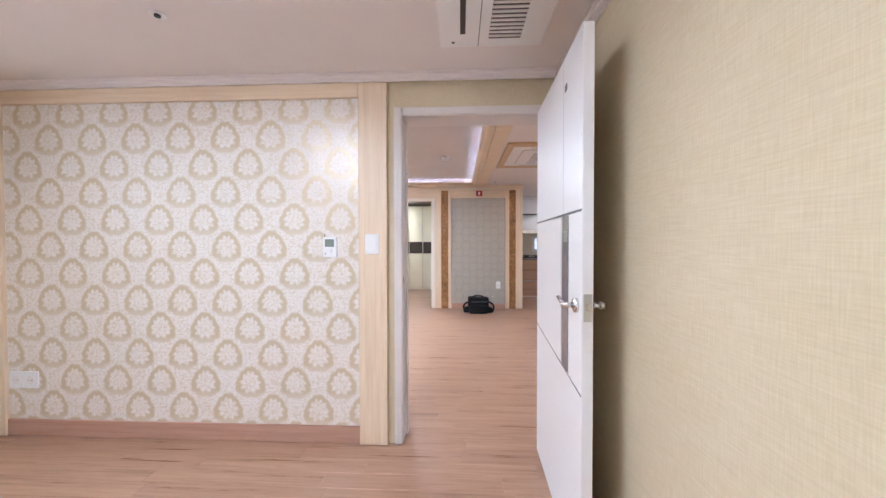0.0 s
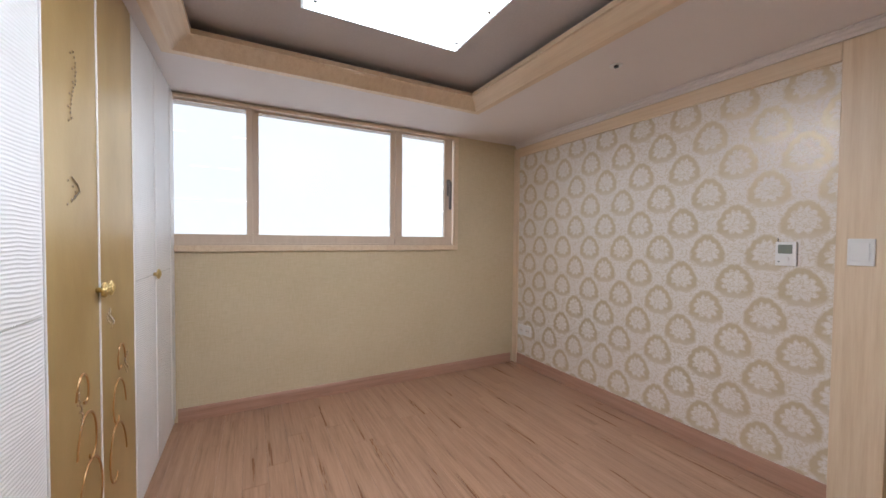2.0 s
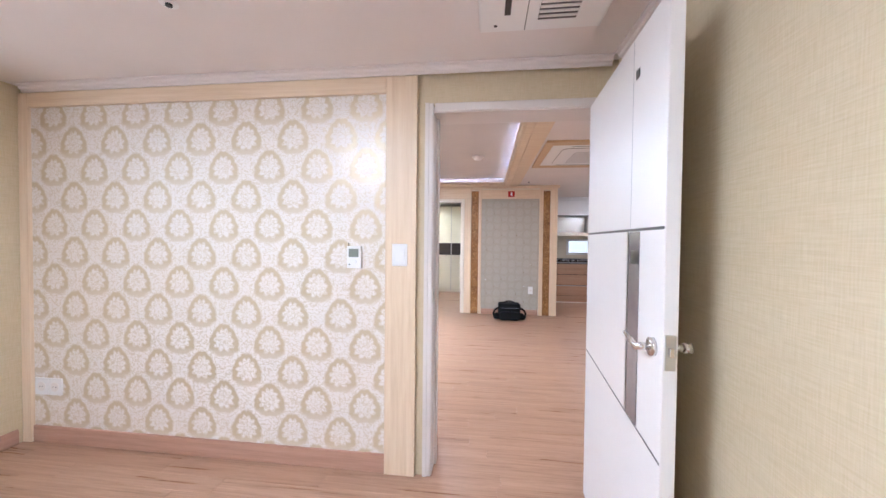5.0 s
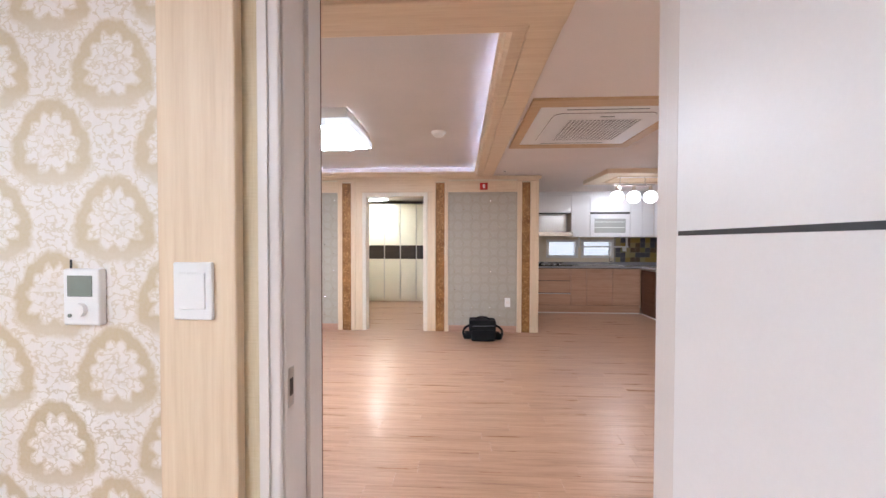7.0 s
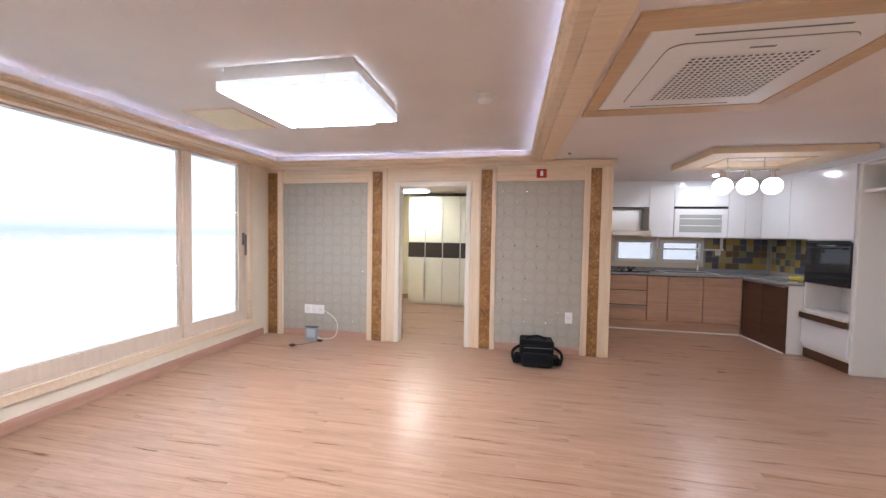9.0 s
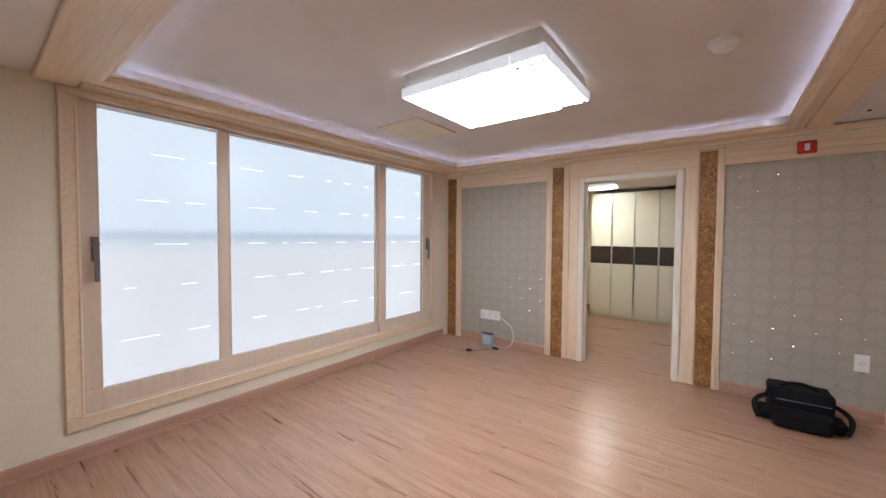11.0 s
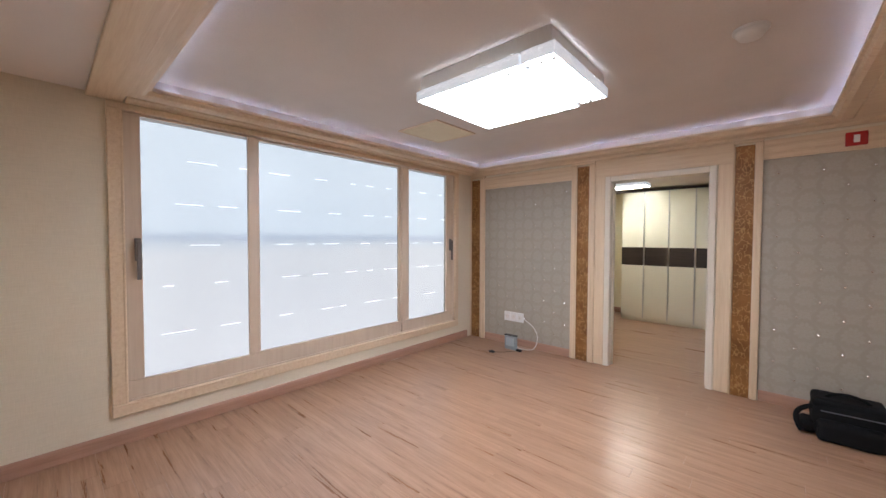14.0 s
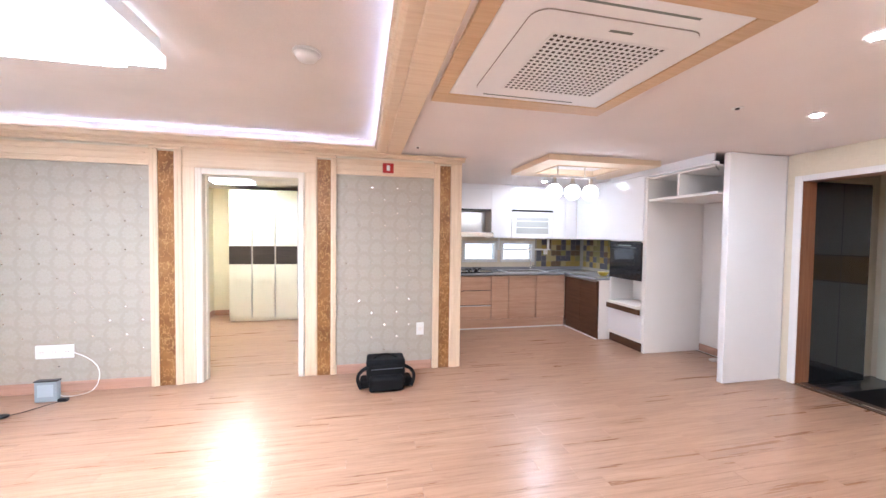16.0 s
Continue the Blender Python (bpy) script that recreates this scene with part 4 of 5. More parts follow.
for p in ((-0.578, 2.05, BZ), (3.36, 5.47, LZ), (1.42, 7.1, LZ), (-1.235, 3.222, LZ)):
    sprinkler(*p)
# the two at y 3.7 are unseen, added to brighten the right side
for x, y in ((4.02, 5.44), (3.07, 4.62), (4.02, 3.7), (2.2, 3.7), (3.68, 8.75)):
    t = thing("downlight", (x, y, LZ), "small lit recessed downlight in the pale ceiling, two of five added as fill", "downlight", "living downlights")
    part("trim_ring", rod((x, y, LZ - 0.006), (x, y, LZ), 0.055, seg=24), WHITE, t)
    part("lens", rod((x, y, LZ - 0.008), (x, y, LZ - 0.005), 0.03, seg=24), SPOT, t)
hatch = thing("ceiling_hatch", (-1.78, 5.84, TZ), "square cream access panel in the tray ceiling", "hatch")
part("panel", boxes(((-2.02, 5.57, TZ - 0.008), (-1.54, 6.11, TZ + 0.01)), bevel=0.002), WALL_FAR, hatch)
part("border", boxes(*ring(-2.035, -1.525, 5.555, 6.125, -2.019, -1.541, 5.571, 6.109, TZ - 0.01, TZ + 0.01)), CREAM_H, hatch)


# ---- air conditioners ----
def cassette(name, x0, x1, y0, y1, z, gx0, gx1, gy0, gy1, label):
    t = thing(name, ((x0 + x1) / 2, (y0 + y1) / 2, z), label, "air conditioner")
    part("panel", boxes(((x0, y0, z - 0.02), (x1, y1, z)), bevel=0.01), WHITE, t)
    ix0, ix1, iy0, iy1 = x0 + 0.13, x1 - 0.1, y0 + 0.13, y1 - 0.1
    bm = bmesh.new()
    pts, r = [], 0.07
    for cx, cy, a0 in ((ix1 - r, iy1 - r, 0), (ix0 + r, iy1 - r, 90), (ix0 + r, iy0 + r, 180), (ix1 - r, iy0 + r, 270)):
        for k in range(7):
            a = radians(a0 + k * 15)
            pts.append((cx + r * math.cos(a), cy + r * math.sin(a)))
    for (ax, ay), (bx, by) in zip(pts, pts[1:] + pts[:1]):
        rod((ax, ay, z - 0.021), (bx, by, z - 0.021), 0.0035, seg=6, bm=bm)
    part("groove", bm, plain("groove_grey", (0.28, 0.25, 0.23), 0.6), t, "dark rounded groove")
    bm = bmesh.new()
    vs = [bm.verts.new((px, py, z - 0.0215)) for px, py in pts]
    bmesh.ops.extrude_face_region(bm, geom=[bm.faces.new(vs)])
    for v in list(bm.verts)[len(vs):]:
        v.co.z -= 0.006
    part("intake_cover", bm, WHITE, t)
    # dark sheet gives the grille holes their shade
    part("grille_back", boxes(((gx0, gy0, z - 0.0285), (gx1, gy1, z - 0.0276))), plain("grille_shadow", (0.05, 0.04, 0.035), 0.8), t, "dark sheet imitating the shade behind the grille")
    nx, ny = 18, 18
    for i in range(nx + 1):
        x = gx0 + (gx1 - gx0) * i / nx
        part("grille_bar", boxes(((x - 0.0055, gy0 - 0.006, z - 0.0315), (x + 0.0055, gy1 + 0.006, z - 0.0286))), WHITE, t)
    for i in range(ny + 1):
        y = gy0 + (gy1 - gy0) * i / ny
        part("grille_bar", boxes(((gx0 - 0.006, y - 0.0055, z - 0.031), (gx1 + 0.006, y + 0.0055, z - 0.0287))), WHITE, t)
    part("badge", boxes(((gx0 + 0.22, gy0 - 0.075, z - 0.029), (gx0 + 0.33, gy0 - 0.06, z - 0.027))), GREYPANE, t)
    for dx, dy, lx, ly in ((0.2, 0.05, 0.6, 0.012), (0.2, y1 - y0 - 0.06, 0.6, 0.012)):
        part("air_slot", boxes(((x0 + dx, y0 + dy, z - 0.0215), (x0 + dx + lx, y0 + dy + ly, z - 0.019))), GREYPANE, t)
    return t


cassette("air_conditioner", 1.40, 2.415, 4.63, 5.66, LZ, 1.675, 2.245, 4.895, 5.475, "white four-way ceiling air conditioner with square grille")
acf = thing("ceiling_surround", (1.92, 5.22, LZ), "tan wooden frame round the ceiling air conditioner", "ceiling frame")
for lo, hi in ring(1.315, 2.52, 4.5, 5.8, 1.398, 2.417, 4.628, 5.662, LZ - 0.022, LZ):
    part("board", boxes((lo, hi), bevel=0.003), TAN, acf)

bac = thing("air_conditioner", (0.94, 1.9, BZ), "white slim one-way ceiling air conditioner in the bedroom", "air conditioner")
part("panel", boxes(((0.68, 1.35, BZ - 0.022), (1.2, 2.36, BZ)), bevel=0.008), WHITE, bac)
part("air_slot", boxes(((0.785, 1.5, BZ - 0.0245), (0.81, 2.235, BZ - 0.021))), DARKLINE, bac, "dark air slot")
# dark sheet puts the shade between the louvres
part("grille_back", boxes(((0.925, 1.45, BZ - 0.0235), (1.08, 2.28, BZ - 0.0215))), plain("return_shadow", (0.12, 0.11, 0.11), 0.8), bac)
for i in range(26):
    y = 1.47 + i * 0.031
    part("louvre", boxes(((0.925, y, BZ - 0.03), (1.08, y + 0.012, BZ - 0.0236)), bevel=0.002), MELAMINE, bac)
part("sensor", rod((0.75, 2.31, BZ - 0.024), (0.75, 2.31, BZ - 0.021), 0.008, seg=12), DARKLINE, bac)
part("panel_seam", boxes(((0.875, 1.36, BZ - 0.0235), (0.879, 2.35, BZ - 0.0215))), GREYPANE, bac)

# ---- living room feature wall ----
def pilaster(x0, x1, s0, s1, z1, label):
    """A bronze strip between two cream mouldings."""
    t = thing("pilaster", ((x0 + x1) / 2, LY1, 0), label, "pilaster", "feature wall pilasters")
    part("bronze_strip", boxes(((s0, LY1 - 0.02, 0.001), (s1, LY1, z1)), bevel=0.002), STRIP, t, "burnt bronze strip with gold scrolls")
    for a, b in ((x0, s0), (s1, x1)):
        if b - a > 0.01:
            part("moulding", boxes(((a, LY1 - 0.03, 0.001), (b, LY1, z1 + 0.02)), bevel=0.008), CREAM, t)
            part("moulding_rib", boxes(((a + (b - a) * 0.3, LY1 - 0.037, 0.001), (a + (b - a) * 0.55, LY1 - 0.0305, z1 + 0.018)), bevel=0.003), CREAM, t)
    part("cap", boxes(((x0, LY1 - 0.034, z1 + 0.021), (x1, LY1, z1 + 0.045)), bevel=0.005), CREAM_H, t)
    return t


PZ = 2.262
pilaster(-2.592, -2.342, -2.575, -2.425, PZ, "bronze and cream pilaster in the window corner")
pilaster(-1.09, -0.815, -1.02, -0.882, PZ, "bronze and cream pilaster beside the far doorway")
pilaster(0.41, 0.614, 0.424, 0.558, PZ, "bronze and cream pilaster beside the far doorway")
pilaster(1.65, PX, 1.72, 1.842, PZ, "bronze and cream pilaster at the kitchen corner")
for name, a, b in (("one", -2.342, -1.09), ("two", 0.614, 1.65)):
    setting("wallpaper_grey_" + name, boxes(((a, LY1 - 0.006, 0.096), (b, LY1 - 0.001, 2.135))), GREYPAPER, "grey damask wallpaper with tiny shining studs", "wallpaper")
    head = thing("moulding_board", ((a + b) / 2, LY1, 2.14), "cream stepped moulding across the top of a papered panel", "wall trim", "panel heads")
    part("board", boxes(((a, LY1 - 0.024, 2.135), (b, LY1, 2.283)), bevel=0.004), CREAM_H, head)
    part("rib", boxes(((a + 0.03, LY1 - 0.036, 2.165), (b - 0.03, LY1 - 0.0245, 2.18)), bevel=0.004), CREAM_H, head)
    part("rib", boxes(((a + 0.03, LY1 - 0.036, 2.225), (b - 0.03, LY1 - 0.0245, 2.24)), bevel=0.004), CREAM_H, head)
    part("lower_bead", boxes(((a, LY1 - 0.03, 2.118), (b, LY1 - 0.007, 2.134)), bevel=0.004), CREAM_H, head)
    st = thing("wall_studs", ((a + b) / 2, LY1 - 0.006, 1.0), "tiny glassy studs set in the grey wallpaper", "studs")
    bm = bmesh.new()
    k = 0
    zz = 0.24
    while zz < 2.1:
        xx = a + (0.10 if k % 2 else 0.235)
        while xx < b - 0.04:
            ball((xx, LY1 - 0.008, zz), 0.008, (1, 0.6, 1), bm, 6)
            xx += 0.27
        zz += 0.135
        k += 1
    tagged(part("studs", bm, CHROME, st), kind="stuff")
setting("trim_feature_top", extrude_profile([(LY1, 2.31), (LY1 - 0.03, 2.31), (LY1 - 0.035, 2.335), (LY1 - 0.06, 2.342), (LY1 - 0.06, 2.352), (LY1, 2.352)], LX0 + 0.01, PX + 0.03, "x"), CREAM_H, "cream cornice along the feature wall", "trim")
setting("trim_feature_board", boxes(((-0.815, LY1 - 0.012, FZ + 0.06), (0.41, LY1, 2.309))), CREAM_H, "cream board above the far doorway", "trim")
setting("trim_window_top", extrude_profile([(LX0, 2.336), (LX0 + 0.035, 2.336), (LX0 + 0.05, 2.346), (LX0 + 0.11, 2.348), (LX0 + 0.115, 2.366), (LX0, 2.366)], 3.6, LY1 - 0.07, "y"), CREAM_H, "cream moulding above the living room window", "trim")
for a, b in ((-0.815, -0.71), (0.30, 0.41)):
    setting("trim_door_side", boxes(((a, LY1 - 0.014, 0.001), (b, LY1, 2.12)), bevel=0.005), CREAM, "cream board beside the far doorway", "trim")
frame_b = door_casing("door_frame", FX0, FX1, FZ, LY1, LY1 + 0.15, 0.055, plain("warm_white_frame", (0.78, 0.71, 0.61), 0.4, vary=0.03), "warm white door frame of the far room")

leaf2 = thing("door", (0.23, 7.62, 0.01), "open white door of the far room with steel hinges", "door", kind="structure")
part("leaf", boxes(((0.236, 7.612, 0.012), (0.274, 8.48, 2.05)), bevel=0.003), WHITE_DOOR, leaf2)
for z in (0.25, 1.62, 1.86):
    part("hinge", boxes(((0.231, 7.585, z - 0.05), (0.2355, 7.61, z + 0.05)), bevel=0.001), STEEL, leaf2, "steel hinge")
part("door_handle", rod((0.236, 8.42, 1.03), (0.2, 8.42, 1.03), 0.012), CHROME, leaf2)

red = thing("fire_alarm", (1.14, LY1 - 0.04, 2.2), "red wall-mounted fire alarm light above the grey panel", "fire alarm")
part("box", boxes(((1.088, LY1 - 0.062, 2.148), (1.205, LY1 - 0.037, 2.252)), bevel=0.006), RED, red)
part("lens", boxes(((1.13, LY1 - 0.072, 2.17), (1.163, LY1 - 0.061, 2.228)), bevel=0.005), WHITE, red, "white lens")

socket_plate("socket", (-2.01, LY1 - 0.017, 0.318), (-1.715, LY1 - 0.006, 0.44), -1, "white triple wall socket on the grey panel", 3)
socket_plate("socket", (1.47, LY1 - 0.017, 0.385), (1.555, LY1 - 0.006, 0.52), -1, "white single wall socket on the grey panel", 1)

# ---- things on the floor ----
rt = thing("router", (-1.78, 7.24, 0), "blue-grey upright network box standing by the wall", "router")
part("body", boxes(((-1.865, 7.215, 0.002), (-1.70, 7.265, 0.178)), bevel=0.008), ROUTER, rt)
part("top_cap", boxes(((-1.868, 7.212, 0.178), (-1.697, 7.268, 0.19)), bevel=0.004), BLACK, rt)
part("front_label", boxes(((-1.84, 7.213, 0.05), (-1.725, 7.2155, 0.155))), plain("pale_blue_label", (0.42, 0.48, 0.52), 0.4), rt)
part("plug_block", boxes(((-1.69, 7.20, 0.002), (-1.62, 7.235, 0.03)), bevel=0.005), BLACK, rt)
cable("cable", [(-1.72, 7.43, 0.37), (-1.58, 7.40, 0.33), (-1.48, 7.40, 0.2), (-1.50, 7.36, 0.03), (-1.6, 7.3, 0.012), (-1.7, 7.25, 0.03), (-1.71, 7.25, 0.06)], 0.004, WHITE, rt)
cable("cable", [(-1.655, 7.2, 0.012), (-1.75, 7.12, 0.006), (-1.8, 7.03, 0.006), (-1.86, 6.98, 0.01)], 0.0025, BLACK, rt)
pk = thing("power_puck", (-1.89, 6.96, 0), "small black oval adapter lying on the floor", "adapter")
part("shell", ball((-1.89, 6.965, 0.014), 0.045, (1, 0.75, 0.31)), BLACK, pk, smooth=True)
part("button", rod((-1.89, 6.965, 0.025), (-1.89, 6.965, 0.03), 0.01, seg=14), DARKLINE, pk)


def soft_body(lo, hi, seed, lump=0.012, cuts=5, bevel=0.06):
    """A soft bag shape: a rounded box, subdivided and dented."""
    bm = boxes((lo, hi))
    bmesh.ops.bevel(bm, geom=list(bm.edges), offset=bevel, segments=4, affect="EDGES", profile=0.5)
    bmesh.ops.subdivide_edges(bm, edges=[e for e in bm.edges if e.calc_length() > 0.05], cuts=cuts, use_grid_fill=True)
    for v in bm.verts:
        n = noise.noise_vector(v.co * 9 + Vector((seed, 0, 0)))
        v.co += n * lump
        v.co.z = max(v.co.z, lo[2])
    return bm


bag = thing("bag", (1.12, 7.08, 0), "black nylon camera bag with straps lying on the floor", "bag")
part("body", soft_body((0.93, 6.93, 0.002), (1.30, 7.22, 0.235), 3), NYLON, bag, smooth=True)
part("front_pocket", soft_body((0.95, 6.86, 0.004), (1.28, 6.96, 0.15), 8, 0.01, 4, 0.035), NYLON, bag, smooth=True)
part("flap", soft_body((0.93, 6.97, 0.2), (1.3, 7.22, 0.27), 5, 0.01, 4, 0.025), NYLON, bag, smooth=True)
part("zip", rod((0.97, 6.925, 0.205), (1.27, 6.925, 0.21), 0.004, seg=8), plain("grey_zip", (0.12, 0.12, 0.13), 0.4), bag, "grey zip")
for s in (-1, 1):
    pts = []
    for i in range(9):
        f = i / 8
        pts.append((1.115 + s * (0.17 + 0.1 * math.sin(f * 2.4)), 7.03 - 0.08 * f, 0.2 - 0.18 * f + 0.03 * math.sin(f * 3.1)))
    cable("strap", pts, 0.017, NYLON, bag)
    part("side_pouch", soft_body((1.115 + s * 0.2 - 0.05, 6.97, 0.004), (1.115 + s * 0.2 + 0.05, 7.12, 0.1), 11 + s, 0.01, 3, 0.03), NYLON, bag, smooth=True)
cable("handle", [(1.0, 7.08, 0.26), (1.04, 7.06, 0.31), (1.18, 7.06, 0.31), (1.23, 7.08, 0.26)], 0.011, NYLON, bag)

# ---- living side of the partition, by the bedroom door ----
setting("wallpaper_stucco", boxes(((-0.104, LY0, 0.12), (0.26, LY0 + 0.006, 2.26))), CORK, "crackled cream stucco panel round the intercom", "wallpaper")
near = thing("pilaster", (0.3, LY0, 0), "dark brown wooden pilaster strip beside the bedroom doorway", "pilaster", "feature wall pilasters")
part("brown_strip", boxes(((0.346, LY0 + 0.0005, 0.001), (0.423, LY0 + 0.012, 2.298)), bevel=0.003), grain("dark_brown_wood", (0.07, 0.023, 0.008), (0.1, 0.034, 0.012), (0.135, 0.05, 0.02), "z", 0.6, 40, 0.5, 0.12), near, "dark brown wood strip")
part("moulding", boxes(((0.304, LY0, 0.001), (0.345, LY0 + 0.015, 2.298)), bevel=0.005), CREAM, near)
part("moulding_rib", boxes(((0.275, LY0, 0.001), (0.303, LY0 + 0.02, 2.298)), bevel=0.009), CREAM, near)
part("rope_edge", boxes(((0.262, LY0, 0.001), (0.274, LY0 + 0.012, 2.298)), bevel=0.004), BRASS, near, "gilt rope edge")
second = thing("pilaster", (-0.15, LY0, 0), "slim cream moulding at the stucco panel's edge", "pilaster", "feature wall pilasters")
part("moulding", boxes(((-0.15, LY0, 0.001), (-0.105, LY0 + 0.016, 2.298)), bevel=0.006), CREAM, second)
part("rope_edge", boxes(((-0.166, LY0, 0.001), (-0.151, LY0 + 0.012, 2.298)), bevel=0.004), BRASS, second)
third = thing("pilaster", (-1.97, LY0, 0), "cream ribbed moulding near the window corner", "pilaster", "feature wall pilasters")
part("moulding", boxes(((-2.03, LY0, 0.001), (-1.9, LY0 + 0.03, 2.3)), bevel=0.008), CREAM, third)
part("moulding_rib", boxes(((-1.99, LY0 + 0.0305, 0.001), (-1.95, LY0 + 0.042, 2.3)), bevel=0.005), CREAM, third)
setting("trim_near_top", extrude_profile([(LY0, 2.30), (LY0 + 0.02, 2.30), (LY0 + 0.03, 2.32), (LY0 + 0.05, 2.325), (LY0 + 0.06, 2.35), (LY0 + 0.075, 2.366), (LY0, 2.366)], LX0 + 0.01, DX0 - 0.02, "x"), CREAM_H, "cream stepped cornice above the intercom wall", "trim")

ic = thing("intercom", (0.11, LY0, 1.5), "white video intercom with dark screen and small buttons", "intercom")
part("backplate", boxes(((-0.1, LY0 + 0.006, 1.367), (0.258, LY0 + 0.014, 1.645)), bevel=0.003), WHITE, ic)
part("body", boxes(((-0.04, LY0 + 0.014, 1.413), (0.214, LY0 + 0.022, 1.6)), bevel=0.003), WHITE, ic)
part("screen", boxes(((-0.012, LY0 + 0.0215, 1.45), (0.156, LY0 + 0.0235, 1.55)), bevel=0.0008), GLASS_DARK, ic, "dark glossy screen")
for i in range(5):
    part("speaker_slot", boxes(((0.18, LY0 + 0.0215, 1.424 + i * 0.007), (0.203, LY0 + 0.0226, 1.427 + i * 0.007))), BLACK, ic)
for i in range(4):
    part("button", boxes(((0.14 - i * 0.03, LY0 + 0.0215, 1.426), (0.156 - i * 0.03, LY0 + 0.0245, 1.434)), bevel=0.001), MELAMINE, ic)
wall_plate("light_switch", (0.07, LY0 + 0.006, 1.155), (0.25, LY0 + 0.018, 1.298), (1, 1), "white wide light switch with two rockers on stucco", "switch", 2)
rc = thing("thermostat", (0.0, LY0, 1.19), "white living room thermostat standing proud of the wall", "thermostat")
part("body", boxes(((-0.075, LY0 + 0.0165, 1.125), (0.052, LY0 + 0.036, 1.288)), bevel=0.004), WHITE, rc)
part("mount", boxes(((-0.06, LY0 + 0.0065, 1.145), (0.04, LY0 + 0.0164, 1.27))), MELAMINE, rc)
part("display", boxes(((-0.06, LY0 + 0.035, 1.205), (0.03, LY0 + 0.0372, 1.268)), bevel=0.001), GREYPANE, rc)
part("clip", boxes(((0.025, LY0 + 0.018, 1.287), (0.038, LY0 + 0.03, 1.31)), bevel=0.002), WHITE, rc)
socket_plate("socket", (-1.0, LY0, 0.3), (-0.88, LY0 + 0.012, 0.42), 1, "white wall socket low on the cream wall", 1)

# ---- far room wardrobe ----
fw = thing("wardrobe", (-0.3, 10.4, 0), "ivory gloss wardrobe with steel edges and a dark band", "wardrobe")
FWY = 10.15
part("carcass", boxes(((-1.305, FWY + 0.02, 0.06), (1.78, RY1 - 0.003, 2.24))), IVORY, fw)
part("plinth", boxes(((-1.3, FWY + 0.03, 0.002), (1.77, FWY + 0.05, 0.059))), IVORY, fw)
x = -1.305
for i in range(8):
    d = part("door_panel", boxes(((x + 0.004, FWY, 0.065), (x + 0.356, FWY + 0.019, 0.975)), ((x + 0.004, FWY, 1.285), (x + 0.356, FWY + 0.019, 2.235)), bevel=0.002), IVORY, fw)
    part("dark_band", boxes(((x + 0.004, FWY - 0.001, 0.976), (x + 0.356, FWY + 0.019, 1.284))), WENGE, d, "dark wenge band")
    part("steel_edge", boxes(((x + 0.346, FWY - 0.006, 0.065), (x + 0.363, FWY + 0.001, 2.235)), bevel=0.002), STEEL, d)
    x += 0.366

# ---- kitchen ----
KF, KS = 8.99, 4.22      # fronts of the two runs of base units
CT = 0.905


def base_unit(x0, x1, drawers, label):
    u = thing("base_cabinet", ((x0 + x1) / 2, KF + 0.3, 0), label, "kitchen cabinet", "kitchen base units")
    # walnut body keeps the gaps between fronts dark in place of shade
    part("body", boxes(((x0, KF + 0.046, 0.005), (x1, KY1 - 0.003, CT - 0.036))), WALNUT, u)
    part("toe_kick", boxes(((x0, KF + 0.03, 0.004), (x1, KF + 0.045, 0.149))), OAK, u)
    n = 3 if drawers else 1
    for k in range(n):
        za = 0.155 + (CT - 0.2) * k / n
        zb = 0.155 + (CT - 0.2) * (k + 1) / n
        d = part("drawer_front" if drawers else "cabinet_door", boxes(((x0 + 0.005, KF, za + 0.005), (x1 - 0.005, KF + 0.045, zb - 0.006)), bevel=0.003), OAK, u)
        if k < n - 1:
            # black strip imitates the shade in the gap between two drawers
            part("grip_groove", boxes(((x0 + 0.005, KF + 0.004, zb - 0.0055), (x1 - 0.005, KF + 0.04, zb + 0.0045))), BLACK, d)
        if drawers and k == 0:
            part("handle", boxes(((x0 + 0.01, KF - 0.012, zb - 0.018), (x1 - 0.01, KF - 0.001, zb - 0.004)), bevel=0.002), STEEL, d, "steel grip rail")


base_unit(PX + 0.005, 2.91, True, "oak-coloured drawer unit with steel grip rails")
base_unit(2.91, 3.208, False, "oak-coloured kitchen base cupboard")
base_unit(3.208, 3.695, False, "oak-coloured kitchen base cupboard")
base_unit(3.695, KS, False, "oak-coloured kitchen corner cupboard")
for y0, y1 in ((8.13, 8.55), (8.55, KF)):
    u = thing("base_cabinet", (KS + 0.3, (y0 + y1) / 2, 0), "dark walnut kitchen base cupboard on the side run", "kitchen cabinet", "kitchen base units")
    part("body", boxes(((KS + 0.036, y0, 0.004), (KX1 - 0.003, y1, CT - 0.036))), MELAMINE, u)
    part("toe_kick", boxes(((KS + 0.02, y0, 0.004), (KS + 0.035, y1, 0.119))), WALNUT, u)
    part("cabinet_door", boxes(((KS, y0 + 0.002, 0.125), (KS + 0.035, y1 - 0.002, CT - 0.045)), bevel=0.002), WALNUT, u)
    part("grip_rail", boxes(((KS - 0.006, y0 + 0.005, CT - 0.06), (KS - 0.001, y1 - 0.005, CT - 0.047)), bevel=0.001), STEEL, u)
top = thing("worktop", (3.4, 9.3, CT - 0.035), "speckled grey stone kitchen worktop", "worktop")
part("long_slab", boxes(((PX + 0.004, KF - 0.03, CT - 0.034), (KX1 - 0.002, KY1 - 0.002, CT)), bevel=0.004), COUNTER, top)
part("side_slab", boxes(((KS - 0.03, 8.13, CT - 0.034), (KX1 - 0.002, KF - 0.031, CT)), bevel=0.004), COUNTER, top)
part("upstand", boxes(((PX + 0.004, KY1 - 0.02, CT + 0.0005), (KX1 - 0.004, KY1 - 0.003, CT + 0.05))), COUNTER, top)
